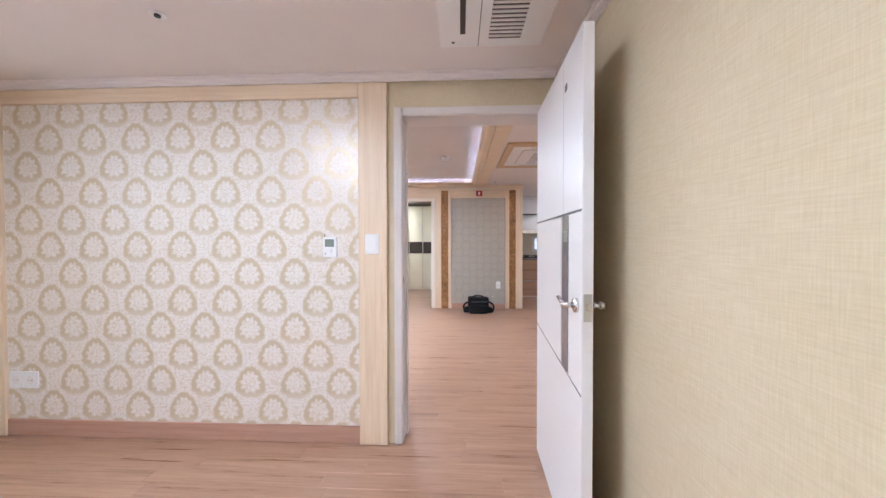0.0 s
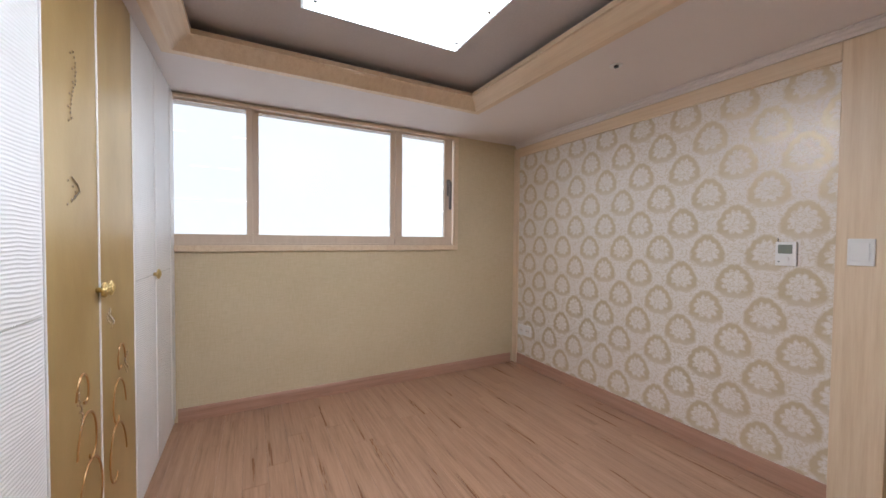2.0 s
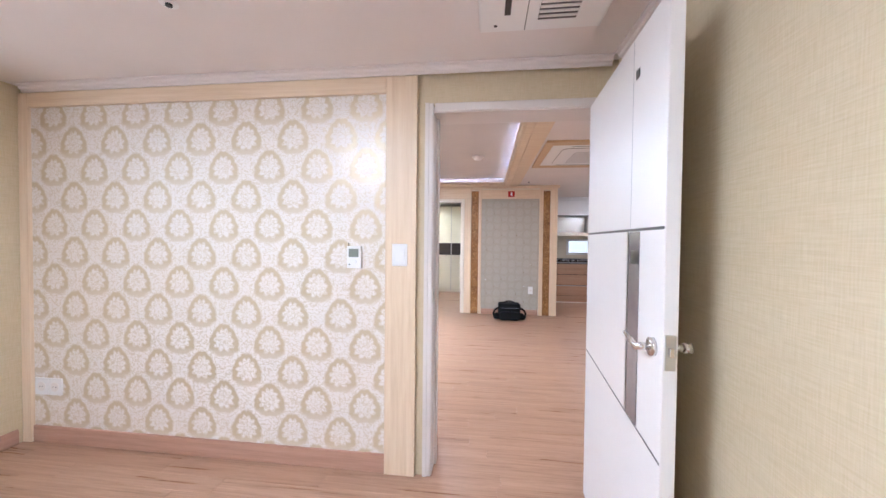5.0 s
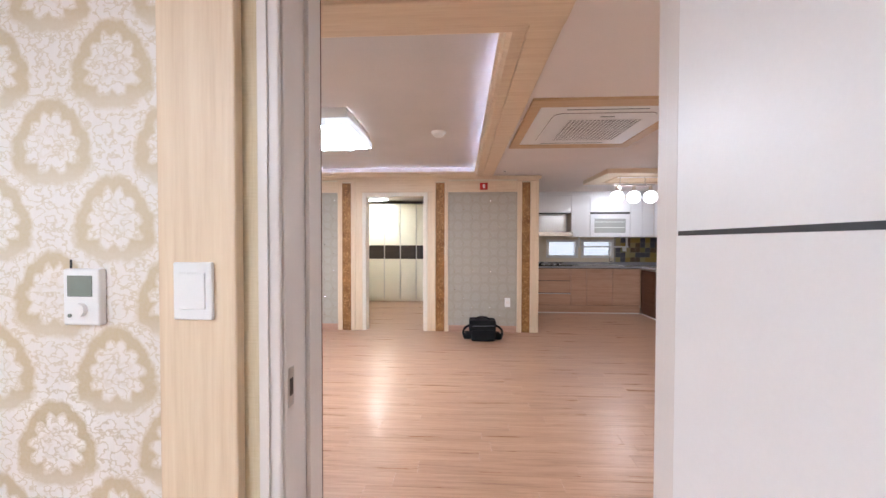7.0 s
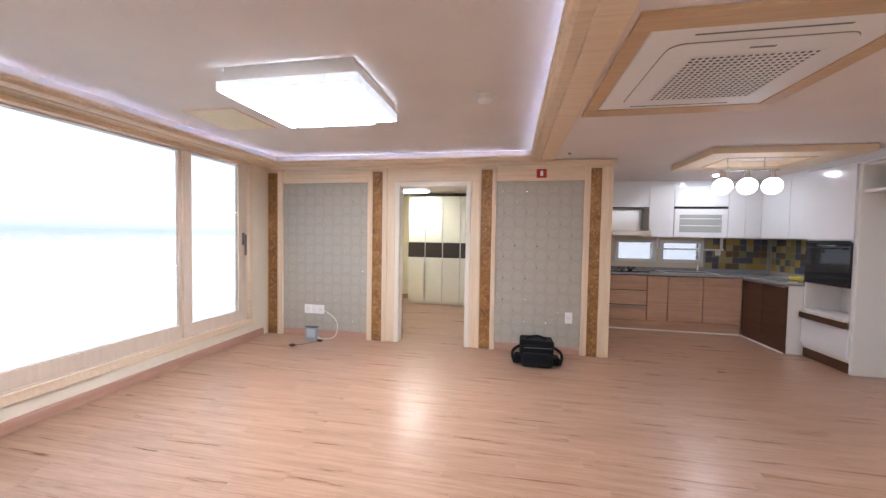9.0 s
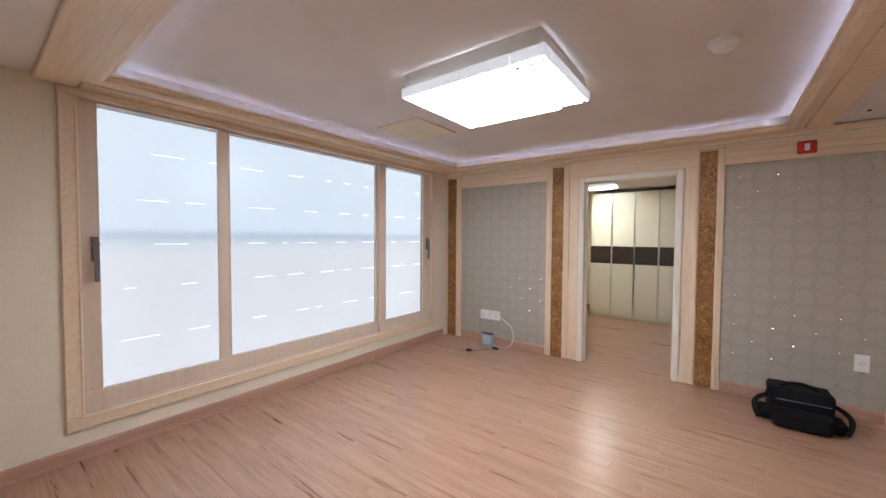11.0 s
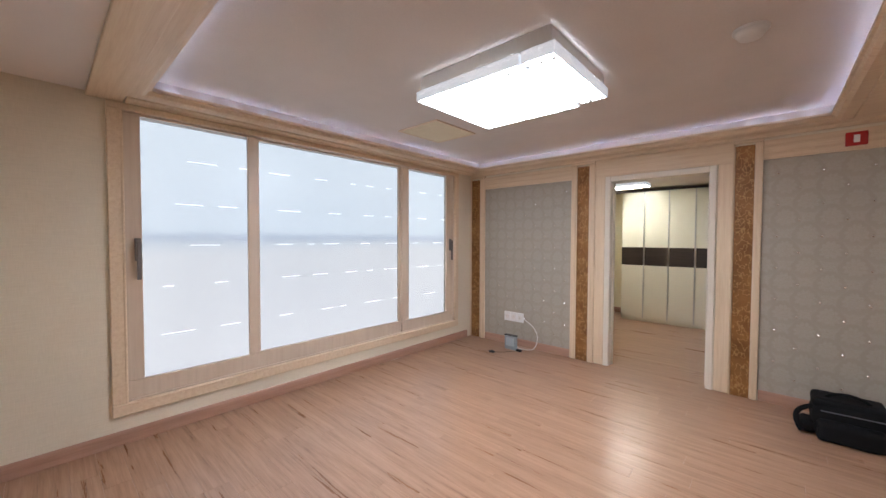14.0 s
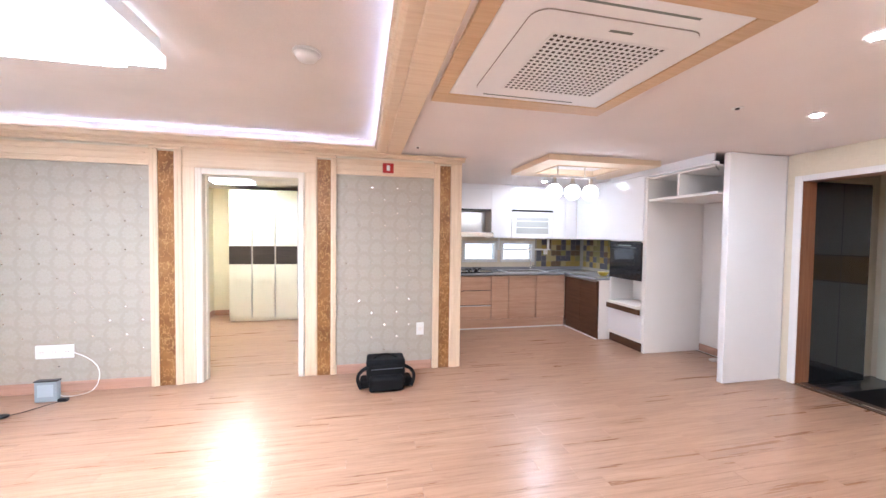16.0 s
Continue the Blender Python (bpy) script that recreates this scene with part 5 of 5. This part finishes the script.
setting("trim_kitchen_seal", boxes(((PX, KF + 0.012, 0.001), (KS + 0.015, KF + 0.029, 0.016)), ((KS - 0.004, 8.13, 0.001), (KS + 0.012, KF + 0.011, 0.016))), WHITE, "white sealing strip at the foot of the units", "trim")

hob = thing("gas_hob", (2.57, 9.27, CT), "black gas hob with cast burner stands", "hob")
part("plate", boxes(((2.2, 9.04, CT + 0.001), (2.95, 9.5, CT + 0.018)), bevel=0.005), GLASS_DARK, hob)
for cx, cy, r in ((2.38, 9.3, 0.09), (2.76, 9.3, 0.09), (2.57, 9.17, 0.06)):
    b = part("burner", rod((cx, cy, CT + 0.018), (cx, cy, CT + 0.04), r * 0.5, seg=20), BLACK, hob)
    for k in range(4):
        a = k * math.pi / 2 + 0.4
        part("stand_arm", boxes(((-r, -0.006, CT + 0.045), (-r * 0.3, 0.006, CT + 0.06))), BLACK, b)
        o = b.children[-1]
        o.matrix_basis = Matrix.Translation((cx, cy, 0)) @ Matrix.Rotation(a, 4, "Z")
for k in range(4):
    part("control_knob", rod((2.42 + k * 0.1, 9.06, CT + 0.018), (2.42 + k * 0.1, 9.06, CT + 0.035), 0.016, seg=14), STEEL, hob)
sink = thing("sink", (3.3, 9.28, CT), "stainless steel sink set in the grey worktop", "sink")
part("rim", boxes(*ring(3.2, 3.95, 9.05, 9.5, 3.235, 3.915, 9.085, 9.465, CT + 0.001, CT + 0.008), bevel=0.002), STEEL, sink)
# flat plate whose darker steel imitates the shade inside the bowl
part("bowl", boxes(((3.236, 9.086, CT + 0.0005), (3.914, 9.464, CT + 0.002))), plain("sink_shadow", (0.25, 0.25, 0.25), 0.25, 1.0), sink)
tap = thing("tap", (3.84, 9.5, CT), "chrome kitchen tap with curved spout", "tap")
part("base", rod((3.84, 9.52, CT + 0.001), (3.84, 9.52, CT + 0.06), 0.022), CHROME, tap, smooth=True)
cable("spout", [(3.84, 9.52, CT + 0.05), (3.84, 9.52, CT + 0.24), (3.82, 9.5, CT + 0.3), (3.77, 9.4, CT + 0.29), (3.76, 9.36, CT + 0.22)], 0.011, CHROME, tap)
part("lever", rod((3.84, 9.5, CT + 0.06), (3.88, 9.44, CT + 0.085), 0.008), CHROME, tap)
cup = thing("bowl", (4.55, 8.45, CT), "small yellow plastic bowl on the worktop", "bowl")
bm = rod((4.55, 8.45, CT + 0.001), (4.55, 8.45, CT + 0.055), 0.05, 0.085, 24)
part("shell", bm, plain("yellow_plastic", (0.6, 0.45, 0.05), 0.35), cup, smooth=True)
# darker yellow cap paints the hollow's shade on the solid shell
bowl_in = part("inner", rod((4.55, 8.45, CT + 0.054), (4.55, 8.45, CT + 0.0575), 0.075, 0.078, 24), plain("yellow_inner_shade", (0.5, 0.37, 0.04), 0.4), cup)

# kitchen windows
for (a, b), nm in zip(KW, ("window_3", "window_4")):
    w = thing(nm, ((a + b) / 2, KY1, KWZ0), "small low white-framed kitchen window", "window", kind="structure")
    part("window_frame", boxes(*[((lo[0], KY1 - 0.02, lo[1]), (hi[0], KY1 + 0.1, hi[1])) for lo, hi in (((a - 0.04, KWZ0 - 0.04), (b + 0.04, KWZ0 + 0.012)), ((a - 0.04, KWZ1 - 0.012), (b + 0.04, KWZ1 + 0.04)), ((a - 0.04, KWZ0 + 0.012), (a + 0.012, KWZ1 - 0.012)), ((b - 0.012, KWZ0 + 0.012), (b + 0.04, KWZ1 - 0.012)))], bevel=0.004), WHITE, w)
    pn = part("pane", boxes(((a + 0.012, KY1 + 0.05, KWZ0 + 0.012), (b - 0.012, KY1 + 0.055, KWZ1 - 0.012))), FILM, w)
    pn.visible_shadow = False

# wall units
UB, UT = 1.47, 2.29
UY = KY1 - 0.34


def wall_unit(x0, x1, z0, z1, label, y0=UY):
    u = thing("wall_cabinet", ((x0 + x1) / 2, y0 + 0.17, z0), label, "kitchen cabinet", "kitchen wall units")
    part("body", boxes(((x0, y0 + 0.02, z0), (x1, KY1 - 0.003, z1))), MELAMINE, u)
    part("cabinet_door", boxes(((x0 + 0.002, y0, z0), (x1 - 0.002, y0 + 0.019, z1)), bevel=0.002), GLOSS, u)
    return u


wall_unit(PX + 0.005, 2.99, 1.95, UT, "white gloss wall cabinet above the cooker hood")
wall_unit(2.99, 3.35, UB, UT, "tall white gloss wall cabinet")
wall_unit(3.35, 4.13, 1.96, UT, "white gloss wall cabinet above the dish rack")
u = thing("dish_rack_cabinet", (3.74, UY + 0.17, UB), "white wall cabinet with glass-fronted dish rack", "kitchen cabinet")
part("body", boxes(((3.355, UY + 0.02, UB), (4.125, KY1 - 0.003, 1.94))), MELAMINE, u)
part("handle_slot", boxes(((3.36, UY - 0.004, 1.925), (4.12, UY + 0.018, 1.958))), BLACK, u)
part("door_frame", boxes(*[((lo[0], UY, lo[1]), (hi[0], UY + 0.019, hi[1])) for lo, hi in (((3.36, UB), (4.12, UB + 0.08)), ((3.36, 1.83), (4.12, 1.92)), ((3.36, UB + 0.08), (3.44, 1.83)), ((4.04, UB + 0.08), (4.12, 1.83)))], bevel=0.002), GLOSS, u)
part("glass", boxes(((3.44, UY + 0.006, UB + 0.08), (4.04, UY + 0.012, 1.83))), plain("smoked_pane", (0.42, 0.42, 0.4), 0.1), u)
for zz in (1.65, 1.76):
    part("rack_bar", boxes(((3.45, UY - 0.001, zz), (4.03, UY + 0.005, zz + 0.012))), WHITE, u)
wall_unit(4.13, 4.36, UB, UT, "white gloss wall cabinet near the corner")
wall_unit(4.36, 4.58, UB, UT, "white gloss corner wall cabinet")
u = thing("wall_cabinet", (4.75, 8.7, UB), "white gloss wall cabinet on the side wall", "kitchen cabinet", "kitchen wall units")
part("body", boxes(((4.6, 8.13, UB), (KX1 - 0.003, UY - 0.003, UT))), MELAMINE, u)
part("cabinet_door", boxes(((4.58, 8.13, UB), (4.599, 8.68, UT)), bevel=0.002), GLOSS, u)
part("cabinet_door", boxes(((4.58, 8.684, UB), (4.599, UY - 0.003, UT)), bevel=0.002), GLOSS, u)
setting("trim_kitchen_fascia", boxes(((PX, UY + 0.01, UT + 0.002), (4.58, UY + 0.03, LZ - 0.001)), ((4.585, 8.13, UT + 0.002), (4.6, UY, LZ - 0.001)), ((4.395, 6.53, UT + 0.002), (4.41, 8.13, LZ - 0.001))), GLOSS, "white filler strip between units and ceiling", "trim")
hood = thing("cooker_hood", (2.4, 9.35, 1.55), "slim stainless cooker hood with pale back panel", "cooker hood")
part("back_panel", boxes(((PX + 0.01, KY1 - 0.06, 1.55), (2.98, KY1 - 0.003, 1.949))), STEEL, hood)
part("canopy", boxes(((PX + 0.01, 9.14, 1.5), (2.98, KY1 - 0.061, 1.55)), bevel=0.006), STEEL, hood)
part("front_lip", boxes(((PX + 0.01, 9.125, 1.485), (2.98, 9.139, 1.56)), bevel=0.003), CHROME, hood)
part("upper_rail", boxes(((PX + 0.01, UY - 0.01, 1.925), (2.98, UY + 0.01, 1.949))), BLACK, hood)
rail = thing("hanging_rail", (3.35, KY1 - 0.05, 1.2), "white utensil shelf rail hung under the cabinets", "rail")
part("bar", boxes(((3.2, KY1 - 0.13, 1.26), (4.2, KY1 - 0.06, 1.285)), bevel=0.004), WHITE, rail)
for xx in (3.21, 4.16):
    part("bracket", boxes(((xx, KY1 - 0.12, 1.285), (xx + 0.025, KY1 - 0.07, UB)), bevel=0.003), WHITE, rail)

# oven tower and refrigerator alcove
TX = 4.40
tw = thing("oven_tower", (4.8, 7.83, 0), "tall white cabinet with built-in black oven", "kitchen cabinet")
ty0, ty1 = 7.475, 8.12
part("body", boxes(((TX + 0.02, ty0, 0.12), (KX1 + 0.35, ty1, 0.44)), ((TX + 0.02, ty0, 0.92), (KX1 + 0.35, ty1, UT)), ((TX + 0.4, ty0, 0.44), (KX1 + 0.35, ty1, 0.92)), ((TX + 0.02, ty1 - 0.02, 0.44), (TX + 0.4, ty1, 0.92)), ((TX + 0.02, ty0, 0.44), (TX + 0.4, ty0 + 0.02, 0.92))), MELAMINE, tw)
part("upper_door", boxes(((TX, ty0 + 0.002, 1.46), (TX + 0.019, ty1 - 0.002, UT)), bevel=0.002), GLOSS, tw)
part("lower_drawer", boxes(((TX, ty0 + 0.002, 0.17), (TX + 0.019, ty1 - 0.002, 0.48)), bevel=0.002), GLOSS, tw)
part("slide_tray", boxes(((TX - 0.03, ty0 + 0.03, 0.56), (TX + 0.35, ty1 - 0.03, 0.6)), bevel=0.004), MELAMINE, tw)
part("tray_front", boxes(((TX - 0.035, ty0 + 0.005, 0.49), (TX - 0.005, ty1 - 0.005, 0.56)), bevel=0.004), WALNUT, tw, "dark wooden tray front")
part("toe_kick", boxes(((TX + 0.03, ty0 + 0.01, 0.004), (TX + 0.05, ty1 - 0.01, 0.165))), WALNUT, tw)
ov = part("oven", boxes(((TX - 0.004, ty0 + 0.015, 0.93), (TX + 0.019, ty1 - 0.015, 1.43)), bevel=0.004), GLASS_DARK, tw, "built-in black glass oven")
part("control_strip", boxes(((TX - 0.008, ty0 + 0.015, 1.415), (TX - 0.0045, ty1 - 0.015, 1.445)), bevel=0.001), BLACK, ov)
part("oven_handle", rod((TX - 0.03, ty0 + 0.08, 1.36), (TX - 0.03, ty1 - 0.08, 1.36), 0.008), BLACK, ov)
part("oven_display", boxes(((TX - 0.007, ty0 + 0.2, 1.385), (TX - 0.0045, ty1 - 0.2, 1.4))), GREYPANE, ov)
al = thing("refrigerator_surround", (4.9, 7.0, 0), "white panels and open shelf round an empty refrigerator alcove", "kitchen cabinet")
part("side_panel", boxes(((4.42, 7.435, 0.003), (5.29, 7.472, UT)), bevel=0.002), MELAMINE, al)
part("side_panel", boxes(((4.50, 6.445, 0.003), (5.245, 6.51, LZ - 0.004)), bevel=0.002), GLOSS, al)
part("shelf", boxes(((4.44, 6.522, 1.955), (5.29, 7.433, 1.985)), bevel=0.002), MELAMINE, al)
part("divider", boxes(((4.45, 7.0, 1.986), (5.28, 7.025, 2.235)), bevel=0.002), MELAMINE, al)
part("lid", boxes(((4.44, 6.522, 2.236), (5.29, 7.433, 2.256)), bevel=0.002), MELAMINE, al)
part("lift_door", boxes(((4.36, 6.53, 2.258), (4.46, 7.43, 2.285)), bevel=0.003), GLOSS, al, "raised white flap door")
part("stay_arm", rod((4.47, 6.54, 2.2), (4.42, 6.54, 2.25), 0.008), STEEL, al)
dg = thing("cable_lump", (5.1, 7.05, 0), "small white plug lying on the alcove floor", "plug")
part("plug_body", boxes(((5.02, 7.0, 0.002), (5.14, 7.06, 0.035)), bevel=0.01), WHITE, dg)

# backsplash tiles
splash = setting("backsplash", boxes(((3.96, KY1 - 0.012, CT + 0.051), (KX1 - 0.011, KY1 - 0.0005, UB - 0.001)), ((KX1 - 0.012, 8.13, CT + 0.001), (KX1 - 0.0005, KY1 - 0.013, UB - 0.001))), plain("grout", (0.36, 0.33, 0.28), 0.8), "mosaic kitchen backsplash in yellow, olive and slate tiles", "backsplash")
tile_mats = [plain("tile_" + n, c, 0.2, vary=0.12, bump=0.1) for n, c in (("ochre", (0.36, 0.26, 0.085)), ("sand", (0.4, 0.33, 0.17)), ("slate", (0.1, 0.1, 0.12)), ("umber", (0.14, 0.1, 0.065)), ("olive", (0.25, 0.22, 0.1)))]


def shared_box(name, lo, hi, material, bevel=0.002):
    bm = boxes((lo, hi), bevel=0)
    bmesh.ops.bevel(bm, geom=list(bm.edges), offset=bevel, segments=1, affect="EDGES")
    me = bpy.data.meshes.new(name)
    bm.to_mesh(me)
    bm.free()
    me.materials.append(material)
    return me


tile_rng = random.Random(4)
pitch = 0.099
tb = [shared_box("tile", (0.0015, -0.005, 0.0015), (pitch - 0.0015, 0.0, pitch - 0.0015), m) for m in tile_mats]
ts = [shared_box("tile", (-0.005, 0.0015, 0.0015), (0.0, pitch - 0.0015, pitch - 0.0015), m) for m in tile_mats]


def piece(name, me, parent, loc):
    o = new(name, me)
    o.location = loc
    o.parent = parent
    o.matrix_parent_inverse = parent.matrix_basis.inverted()
    return o


for r in range(5):
    z = CT + 0.052 + r * pitch
    for c in range(9):
        piece("tile", tile_rng.choice(tb), splash, (3.985 + c * pitch, KY1 - 0.0125, z))
    for c in range(14):
        piece("tile", tile_rng.choice(ts), splash, (KX1 - 0.0125, 8.14 + c * pitch, z))
socket_plate("socket", (4.12, KY1 - 0.03, 1.18), (4.2, KY1 - 0.018, 1.28), -1, "white wall socket on the tiles", 1)

# pendant with three globes under a dropped ceiling box
dropbox = thing("ceiling_drop", (3.4, 7.55, LZ), "cream dropped ceiling frame above the dining place", "ceiling frame")
for lo, hi in ring(2.8, 4.2, 7.0, 8.0, 3.05, 3.85, 7.24, 7.76, LZ - 0.065, LZ):
    part("board", boxes((lo, hi), bevel=0.004), CREAM_H, dropbox)
part("inner_edge", boxes(*ring(3.03, 3.87, 7.22, 7.78, 3.05, 3.85, 7.24, 7.76, LZ - 0.073, LZ - 0.0655)), TAN, dropbox)
pend = thing("pendant_lamp", (3.32, 7.42, LZ), "chrome bar lamp with three lit white globes", "pendant lamp")
part("canopy", boxes(((3.02, 7.36, LZ - 0.03), (3.6, 7.46, LZ)), bevel=0.004), CHROME, pend)
for xx in (3.14, 3.5):
    part("stem", rod((xx, 7.41, LZ - 0.15), (xx, 7.41, LZ - 0.03), 0.008), CHROME, pend)
part("bar", boxes(((3.05, 7.395, LZ - 0.175), (3.64, 7.425, LZ - 0.15)), bevel=0.004), CHROME, pend)
for xx in (3.10, 3.34, 3.58):
    g = part("globe", ball((xx, 7.41, 2.03), 0.092, seg=28), GLOBE, pend, "lit white glass globe", True)
    part("cap", rod((xx, 7.41, 2.115), (xx, 7.41, LZ - 0.17), 0.03, 0.02), CHROME, g)

# ---- entry ----
ef = thing("entry_frame", (LX1, 5.75, 0), "white casing and reddish brown lining round the entry opening", "door frame", kind="structure")
part("casing", boxes(((LX1 - 0.016, 6.30, 0.001), (LX1 - 0.0005, 6.37, 2.14)), bevel=0.004), WHITE_DOOR, ef)
part("casing", boxes(((LX1 - 0.016, 5.14, 0.001), (LX1 - 0.0005, 5.21, 2.14)), bevel=0.004), WHITE_DOOR, ef)
part("head_casing", boxes(((LX1 - 0.015, 5.21, 2.08), (LX1 - 0.0005, 6.30, 2.14)), bevel=0.004), WHITE_DOOR, ef)
part("lining", boxes(((LX1, 6.31, 0.001), (LX1 + 0.2, 6.359, 2.129)), bevel=0.003), MAHOG, ef, "reddish brown wooden lining")
part("lining", boxes(((LX1, 5.151, 0.001), (LX1 + 0.2, 5.2, 2.129)), bevel=0.003), MAHOG, ef)
part("head_lining", boxes(((LX1, 5.2, 2.08), (LX1 + 0.2, 6.31, 2.129)), bevel=0.003), MAHOG, ef)
part("threshold", boxes(((LX1 - 0.02, 5.2, -0.1), (LX1 + 0.14, 6.31, 0.008)), bevel=0.004), WALNUT, ef, "dark wooden threshold")
part("threshold_strip", boxes(((LX1 + 0.02, 5.2, 0.0085), (LX1 + 0.05, 6.31, 0.013)), bevel=0.002), CHROME, ef)
shoe = thing("shoe_cabinet", (5.95, 6.45, -0.1), "tall black glossy shoe cabinet in the dark entry", "cabinet")
part("body", boxes(((5.46, 6.36, -0.098), (6.3, 6.518, 2.1))), BLACK, shoe)
part("cabinet_door", boxes(((5.462, 6.34, -0.05), (5.88, 6.359, 2.095)), bevel=0.002), GLASS_DARK, shoe, "black mirror door")
part("cabinet_door", boxes(((5.884, 6.34, -0.05), (6.298, 6.359, 2.095)), bevel=0.002), GLASS_DARK, shoe, "black mirror door")
fd = thing("front_door", (6.72, 6.0, -0.1), "pale front door with a gold band", "door")
part("leaf", boxes(((6.70, 5.4, -0.098), (6.748, 6.45, 2.1)), bevel=0.003), IVORY, fd)
part("gold_band", boxes(((6.695, 5.5, 0.98), (6.7, 6.4, 1.3)), bevel=0.001), GOLD, fd, "gold panel band")
part("band_border", boxes(((6.693, 5.5, 1.3), (6.6995, 6.4, 1.31)), ((6.693, 5.5, 0.97), (6.6995, 6.4, 0.98))), DARKLINE, fd)
part("door_handle", boxes(((6.66, 5.48, 0.95), (6.70, 5.51, 1.15)), bevel=0.005), STEEL, fd)
mat_ = thing("door_mat", (6.0, 5.9, -0.1), "dark mat on the entry tiles", "mat")
part("pile", boxes(((5.65, 5.55, -0.099), (6.4, 6.2, -0.085)), bevel=0.004), NYLON, mat_)

# ---- floor planks, laid lengthwise along x in staggered rows ----
floor = setting("floor", boxes(((-2.59, -0.85, -0.0118), (5.24, 10.76, -0.0085))), plain("plank_joint", (0.13, 0.07, 0.05), 0.7), "pinkish brown wood-look laminate floor planks")
PW, PL = 0.125, 0.96
plank_mesh = shared_box("plank", (0.0004, 0.0004, -0.008), (PL - 0.0004, PW - 0.0004, 0.0), PLANK, 0.0007)
rows_y = -0.84
far_bm = bmesh.new()
verts, faces = [], []
count = 0
r = 0
rng = random.Random(11)
while rows_y < 10.7:
    x = -2.6 - rng.random() * PL
    in_bed = rows_y + PW < 2.72
    xmax = 1.385 if rows_y + PW * 0.5 < 2.75 else (5.24 if rows_y < 9.6 else 1.95)
    while x < xmax:
        a, b = max(x, -2.59), min(x + PL, xmax)
        if b - a > 0.02:
            whole = b - a > PL - 0.001
            if whole and 0.1 < rows_y < 7.3 and x < 2.0 and count < 300:
                piece("plank", plank_mesh, floor, (x, rows_y, 0.0))
                count += 1
            else:
                i = len(verts)
                for dz in (-0.008, 0.0):
                    for px, py in ((a + 0.0004, rows_y + 0.0004), (b - 0.0004, rows_y + 0.0004), (b - 0.0004, rows_y + PW - 0.0004), (a + 0.0004, rows_y + PW - 0.0004)):
                        verts.append((px, py, dz))
                faces += [(i + 4, i + 5, i + 6, i + 7), (i, i + 1, i + 5, i + 4), (i + 1, i + 2, i + 6, i + 5), (i + 2, i + 3, i + 7, i + 6), (i + 3, i, i + 4, i + 7)]
        x += PL
    rows_y += PW
    r += 1
me = bpy.data.meshes.new("planks")
me.from_pydata(verts, [], faces)
me.materials.append(PLANK_REST)
rest = new("planks", me)
rest.parent = floor
tagged(rest, "further laminate planks", kind="stuff")
